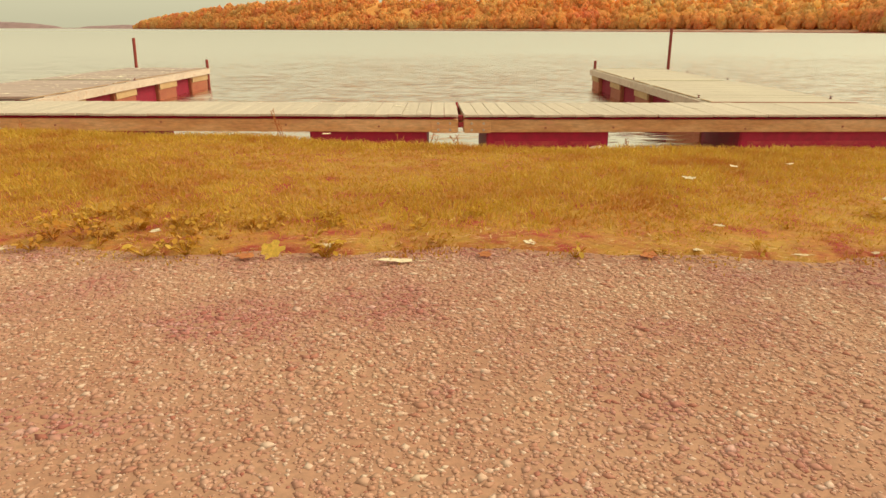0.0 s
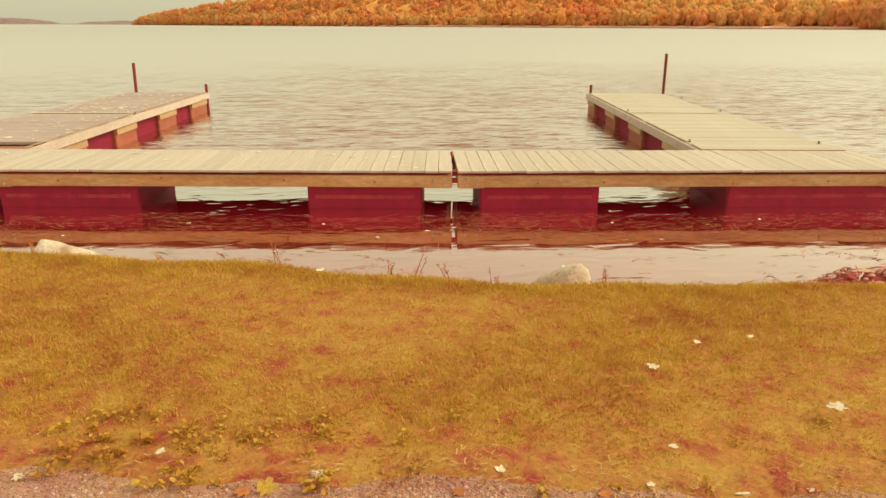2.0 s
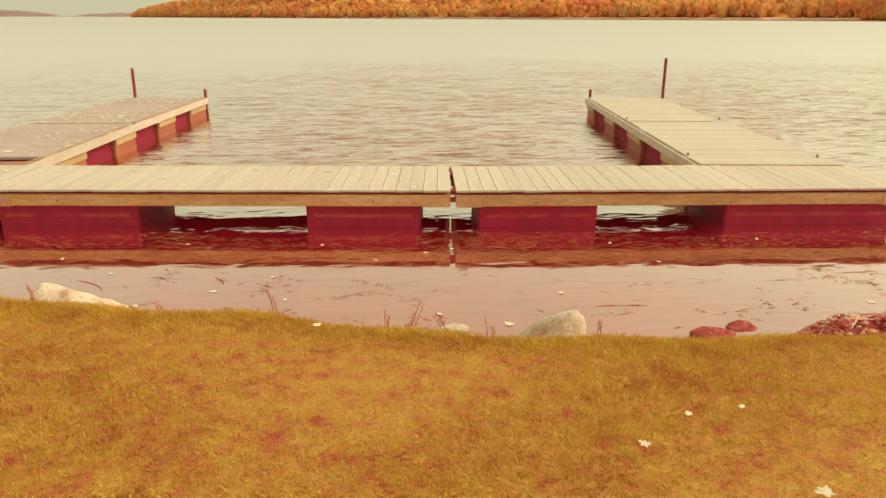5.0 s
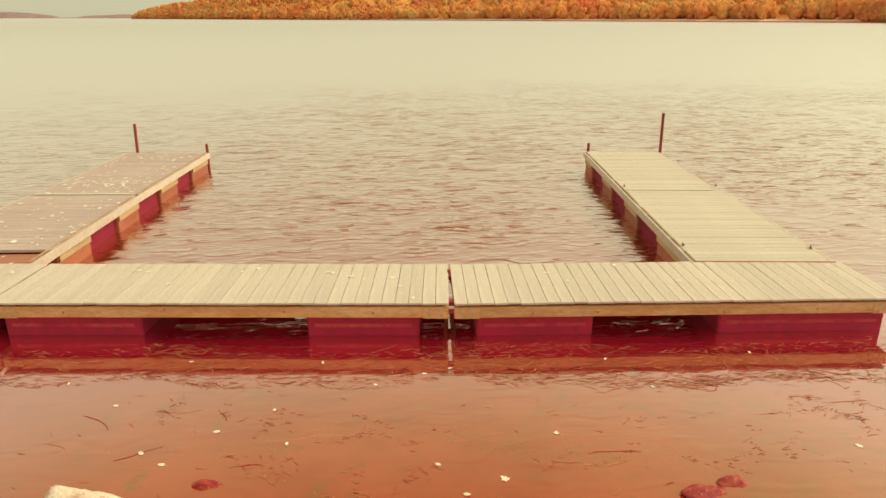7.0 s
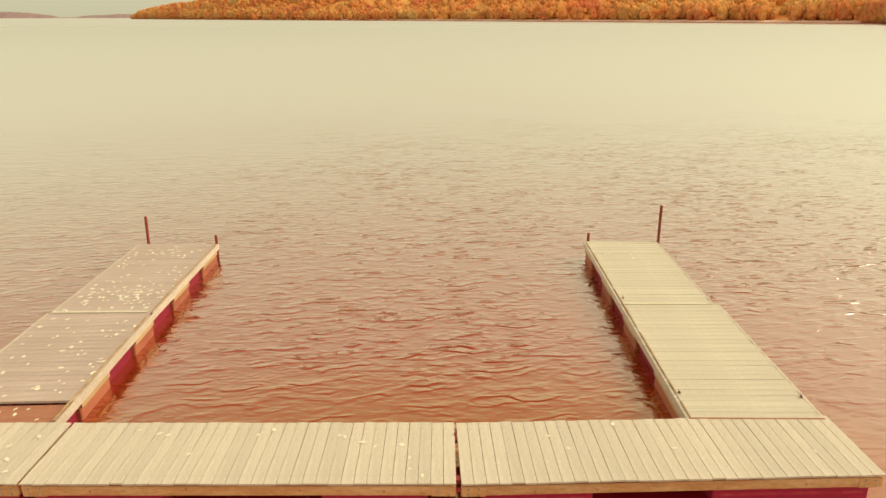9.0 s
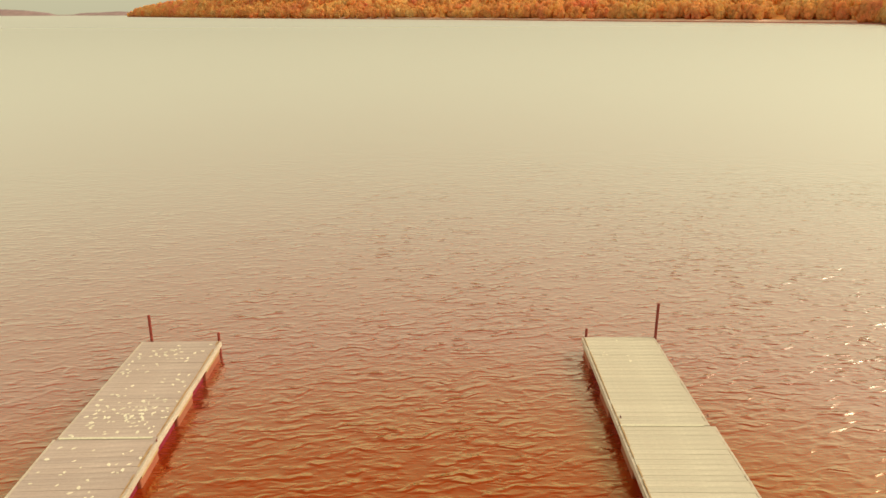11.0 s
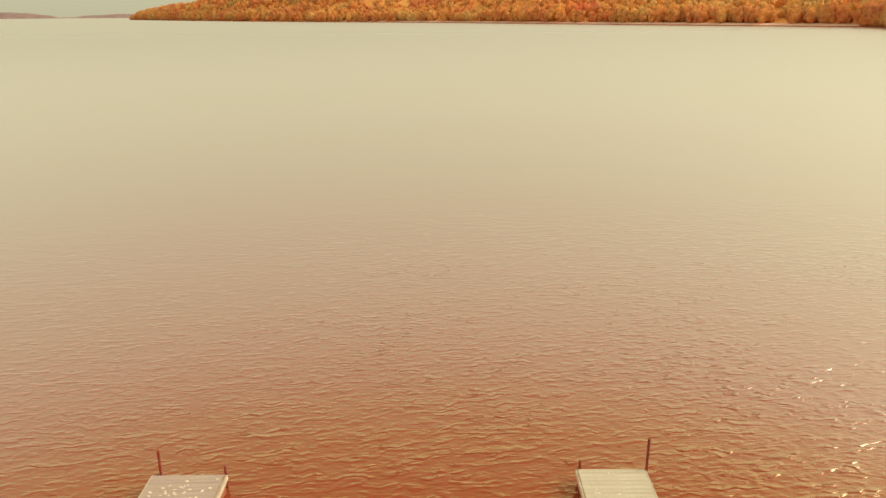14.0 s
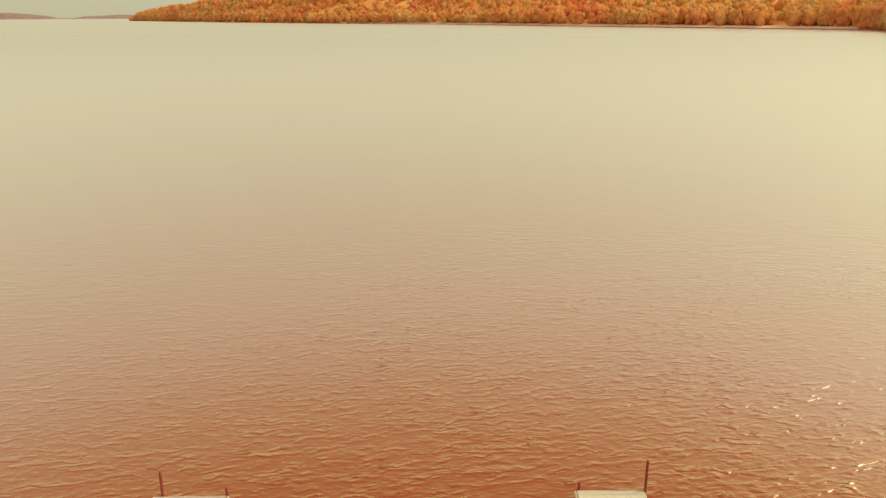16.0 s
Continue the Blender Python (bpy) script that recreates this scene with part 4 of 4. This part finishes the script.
def leaf_mesh(name, material, size, seed):
    """A five-lobed leaf with a stalk, slightly curled."""
    rng = random.Random(seed)
    bm = bmesh.new()
    ring = []
    lobes = 5
    for i in range(lobes * 4):
        a = i / (lobes * 4) * 2 * math.pi + 0.3
        k = i % 4
        r = size * (1.0 if k == 0 else 0.9 if k in (1, 3) else 0.76) * rng.uniform(0.62, 1.2)
        ring.append(bm.verts.new((r * math.cos(a), r * math.sin(a), 0.03 * size * rng.uniform(0, 1.6) + 0.08 * size * (r / size) ** 2 * rng.uniform(0.2, 0.9))))
    mid = bm.verts.new((0, 0, 0.02 * size))
    for i in range(len(ring)):
        bm.faces.new((mid, ring[i], ring[(i + 1) % len(ring)]))
    thicken(bm, ring, mid, 0.0014)
    rod(bm, (0, 0, 0.002), (-size * 0.9, -size * 0.5, 0.004), 0.001, 5)
    return mesh_of(name, bm, material)


def flake_mesh(name, material, size, seed, slim=0.72):
    """A small oval leaf with a pointed tip, domed as it dries."""
    rng = random.Random(seed)
    bm = bmesh.new()
    ring = []
    for i in range(14):
        a = i / 14 * 2 * math.pi
        r = size * (1.0 + (0.35 if i == 0 else 0.0)) * rng.uniform(0.82, 1.1)
        ring.append(bm.verts.new((r * math.cos(a), slim * r * math.sin(a), rng.uniform(0, 0.06) * size)))
    mid = bm.verts.new((0, 0, 0.09 * size))
    for i in range(14):
        bm.faces.new((mid, ring[i], ring[(i + 1) % 14]))
    thicken(bm, ring, mid, 0.0012)
    rod(bm, (-size, 0, 0.003), (-size * 1.6, size * 0.1, 0.003), 0.0012, 5)
    return mesh_of(name, bm, material)


LEAVES = {"flake": [flake_mesh("leaf", M_FLAKE, 0.045, s) for s in (61, 62, 63, 64)],
          "pale": [leaf_mesh("leaf", M_LEAF, 0.04, s) for s in (1, 2, 3)], "gold": [leaf_mesh("leaf", M_LEAFGOLD, 0.045, s) for s in (4, 5)],
          "sliver": [flake_mesh("leaf", M_LEAF, 0.052, 65, 0.24)],
          "russet": [leaf_mesh("leaf", M_LEAFRED, 0.035, s) for s in (6, 7)]}


def leaf(kind, x, y, z, scale, label, group, rng, tilt=14, raised=0):
    ob = new("fallen_leaf", rng.choice(LEAVES[kind]))
    ob.matrix_basis = pose(x, y, z, raised + rng.uniform(-tilt, tilt), rng.uniform(-tilt, tilt), 190 if kind == "sliver" else rng.uniform(-25, 25) if raised else rng.uniform(0, 360)) @ Matrix.Scale(scale, 4)
    tagged(ob, label, "leaf", group)


lr = random.Random(17)
for kind, x, y, s in (("gold", -0.31, 0.80, 0.6), ("sliver", -0.04, 0.75, 0.75), ("pale", 1.227, 1.055, 0.66), ("pale", 0.78, 1.285, 0.5), ("pale", 1.18, 1.49, 0.34),
                      ("pale", 0.26, 0.86, 0.4), ("pale", 0.72, 0.92, 0.35), ("pale", -0.2, 0.86, 0.45), ("russet", -0.37, 0.80, 0.7), ("pale", 0.98, 1.45, 0.35),
                      ("pale", -0.95, 0.88, 0.4), ("pale", 1.0, 0.76, 0.25), ("pale", 0.62, 0.79, 0.3), ("russet", 0.5, 0.76, 0.6), ("pale", -0.38, 2.2, 0.5),
                      ("pale", -0.62, 0.95, 0.35), ("russet", 0.15, 0.78, 0.5), ("sliver", 0.83, 0.75, 0.4)):
    z = float(ground_height(np.array(x), np.array(y))) + (0.05 if y > 1.0 else 0.024 if y > 0.9 else 0.008)
    upright = kind == "gold" and s == 0.6
    leaf(kind, x, y, z + 0.012 * upright, s, "golden maple leaf propped against the grass" if upright else "dry fallen maple leaf on the turf edge",
         "leaves on the bank", lr, 14 if upright else 6, 48 if upright else 0)


def deck_leaves(m, count, x0, x1, y0, y1, seed, kind="flake"):
    rng = random.Random(seed)
    for i in range(count):
        p = m @ Vector((rng.uniform(x0, x1), rng.uniform(y0, y1) if seed % 2 else min(max(rng.gauss((y0 + y1) / 2, (y1 - y0) / 4), y0), y1), 0.007))
        leaf(kind, p.x, p.y, p.z, rng.uniform(0.45, 0.9) * (1.15 if p.x < -4.5 else 1), "pale dry leaf lying on the deck boards", "leaves on the docks", rng, 2)


deck_leaves(finger_l2.matrix_basis, 95, 0.15, 1.7, 0.1, 3.6, 41)
deck_leaves(finger_l2.matrix_basis, 55, 0.2, 1.7, 0.0, 1.4, 42)
deck_leaves(finger_l1.matrix_basis, 55, 0.15, 1.75, 0.6, 3.3, 43)
deck_leaves(finger_l1.matrix_basis @ Matrix.Translation((0, 0, -0.05)), 9, 0.15, 1.7, 0.1, 0.42, 53)
deck_leaves(finger_r2.matrix_basis, 7, 0.15, 0.9, 2.2, 3.4, 45)
deck_leaves(dock_left.matrix_basis, 14, 0.1, 4.6, 0.1, 1.1, 47)
deck_leaves(dock_far.matrix_basis, 16, 0.5, 4.7, 0.1, 1.1, 49)
deck_leaves(dock_right.matrix_basis, 5, 0.3, 4.4, 0.1, 1.1, 51)

wr = random.Random(23)
for x, y, s in ((1.178, 4.486, 0.9), (0.692, 3.914, 1.2), (0.663, 3.651, 0.9), (-1.604, 4.58, 0.8), (-2.112, 4.3, 0.8), (3.548, 4.246, 0.8), (-0.35, 5.3, 0.7), (0.1, 5.5, 0.7),
                (-2.6, 5.0, 0.7), (-1.2, 4.9, 0.6), (0.35, 5.6, 0.6), (-3.2, 5.4, 0.6), (2.2, 5.2, 0.6), (-1.9, 4.15, 0.8), (-1.0, 4.4, 0.6), (0.2, 4.1, 0.7), (0.4, 3.75, 0.7),
                (1.9, 5.75, 0.6), (-0.9, 5.75, 0.6), (3.4, 5.85, 0.6), (-2.2, 5.8, 0.6)):
    leaf("flake" if s < 0.85 else "pale", x, y, WATER + 0.003, s * 0.75, "pale leaf floating on calm water", "floating leaves", wr, 2)


# ---- reeds adrift in the lee ----
def drift():
    rng = random.Random(31)
    # wandering rows of scraps on the open lee, thickest towards one side
    rows = []
    for _ in range(46):
        x, y = (rng.gauss(2.7, 1.0), rng.gauss(4.7, 0.55)) if rng.random() < 0.68 else (rng.uniform(-2.4, 1.2), rng.uniform(3.5, 5.0))
        a = rng.gauss(0, 0.7)
        for _ in range(rng.randint(4, 11)):
            rows.append((x, y))
            a += rng.gauss(0, 0.5)
            x, y = x + 0.06 * math.cos(a), y + 0.045 * math.sin(a)
    tufts = [rng.uniform(-4.0, 5.2) for _ in range(60)]

    def line():
        x = rng.choice(tufts) + rng.gauss(0, 0.25)
        return x, 5.34 + 0.09 * math.sin(x * 1.7) + 0.06 * math.sin(x * 4.3) + 0.72 * rng.random() ** 1.5

    def fringe():
        x = rng.uniform(0.6, 5.0)
        return x, 5.30 + 0.05 * math.sin(x * 2.1) + rng.gauss(0, 0.05)

    def scrap():
        x, y = rng.choice(rows)
        return x + rng.gauss(0, 0.03), y + rng.gauss(0, 0.02)

    def wide():
        return rng.uniform(-3.5, 4.6), rng.uniform(3.7, 5.9)

    V, F = [], []
    for n, pick, lo, hi, w, spread in ((2600, line, 0.03, 0.14, 0.0022, 0.3), (70, line, 0.2, 0.42, 0.0026, 0.2), (420, fringe, 0.04, 0.18, 0.0022, 0.25),
                                       (560, scrap, 0.015, 0.07, 0.0024, 0.45), (34, scrap, 0.1, 0.26, 0.0028, 0.3), (110, wide, 0.03, 0.10, 0.0022, 0.4), (10, wide, 0.2, 0.45, 0.0034, 0.2)):
        v, f = strips(n, pick, rng, lo, hi, w, spread)
        F += [tuple(i + len(V) for i in t) for t in f]
        V += v
    ob = new("floating_reeds", mesh_arrays("floating_reeds", V, F, M_REED))
    tagged(ob, "dead brown reeds drifting in front of the dock", "reeds", kind="stuff")


drift()


def thatch():
    """Loose straw and leaf scraps where turf meets gravel."""
    rng = random.Random(77)

    def edge():
        x = rng.uniform(-1.5, 2.0)
        return x, float(turf_line(np.array(x))) + rng.gauss(0.045, 0.055)

    V, F = strips(2300, edge, rng, 0.006, 0.032, 0.001, 0.9)
    V = np.array(V)
    V[:, 2] += ground_height(V[:, 0], V[:, 1]) - WATER + 0.012
    ob = new("straw_litter", mesh_arrays("straw_litter", V, F, M_THATCH))
    tagged(ob, "loose dry straw and scraps along the turf edge", "litter", kind="stuff")


thatch()


# ---- weeds at the turf edge and stalks on the bank ----
def weed(x, y, size, seed):
    rng = random.Random(seed)
    bm = bmesh.new()
    for i in range(rng.randint(9, 15)):
        a, r, h = rng.uniform(0, 6.28), rng.uniform(0.2, 1) * size, rng.uniform(0.3, 1) * size
        c = Vector((r * math.cos(a), r * math.sin(a), h))
        s = size * rng.uniform(0.18, 0.32)
        turn = Euler((rng.uniform(-0.7, 0.7), rng.uniform(-0.7, 0.7), a)).to_matrix()
        pts = [bm.verts.new(c + turn @ Vector(p)) for p in ((-s, 0, 0), (-0.3 * s, -0.6 * s, 0.1 * s), (0.6 * s, -0.5 * s, 0.12 * s), (s, 0, 0), (0.6 * s, 0.5 * s, 0.12 * s), (-0.3 * s, 0.6 * s, 0.1 * s))]
        bm.faces.new(pts)
        rod(bm, (0, 0, 0), c, 0.0012, 4)
    ob = new("weed", mesh_of("weed", bm, M_WEED))
    ob.location = (x, y, float(ground_height(np.array(x), np.array(y))) - 0.002)
    tagged(ob, "low yellow broad-leaved weed in the grass", "weed", "weeds in the turf")


for i in range(64):
    x = lr.choice((lr.uniform(-0.95, -0.2), lr.uniform(-0.95, -0.1), lr.uniform(-1.0, 1.6)))
    weed(x, float(turf_line(np.array(x))) + lr.uniform(-0.01, 0.30), lr.uniform(0.018, 0.04), 100 + i)


def stalk(x, y, tall, lean, seed):
    rng = random.Random(seed)
    bm = bmesh.new()
    for i in range(3):
        b = (rng.uniform(-0.02, 0.02), rng.uniform(-0.02, 0.02), 0)
        t = (b[0] + lean * tall + rng.uniform(-0.03, 0.03), b[1] + rng.uniform(-0.03, 0.03), tall * rng.uniform(0.6, 1))
        rod(bm, b, t, 0.0028, 6, 0.001)
        for j in range(4):
            p = Vector(b).lerp(Vector(t), 0.6 + 0.1 * j)
            rod(bm, p, p + Vector((rng.uniform(-0.02, 0.02), rng.uniform(-0.02, 0.02), 0.015)), 0.002, 5, 0.0005)
    ob = new("dry_stalk", mesh_of("dry_stalk", bm, M_LEAFRED))
    ob.location = (x, y, float(ground_height(np.array(x), np.array(y))) - 0.004)
    tagged(ob, "thin dry weed stalk on the bank edge", "stalk", "dry stalks")


for i, (x, y, h) in enumerate(((0.42, 2.42, 0.2), (0.22, 2.35, 0.14), (-0.62, 2.5, 0.2), (-1.9, 2.75, 0.16), (-0.1, 2.4, 0.14), (0.0, 2.55, 0.24), (0.9, 2.3, 0.12), (-1.2, 2.6, 0.12))):
    stalk(x, y, h, lr.uniform(-0.3, 0.4), 200 + i)
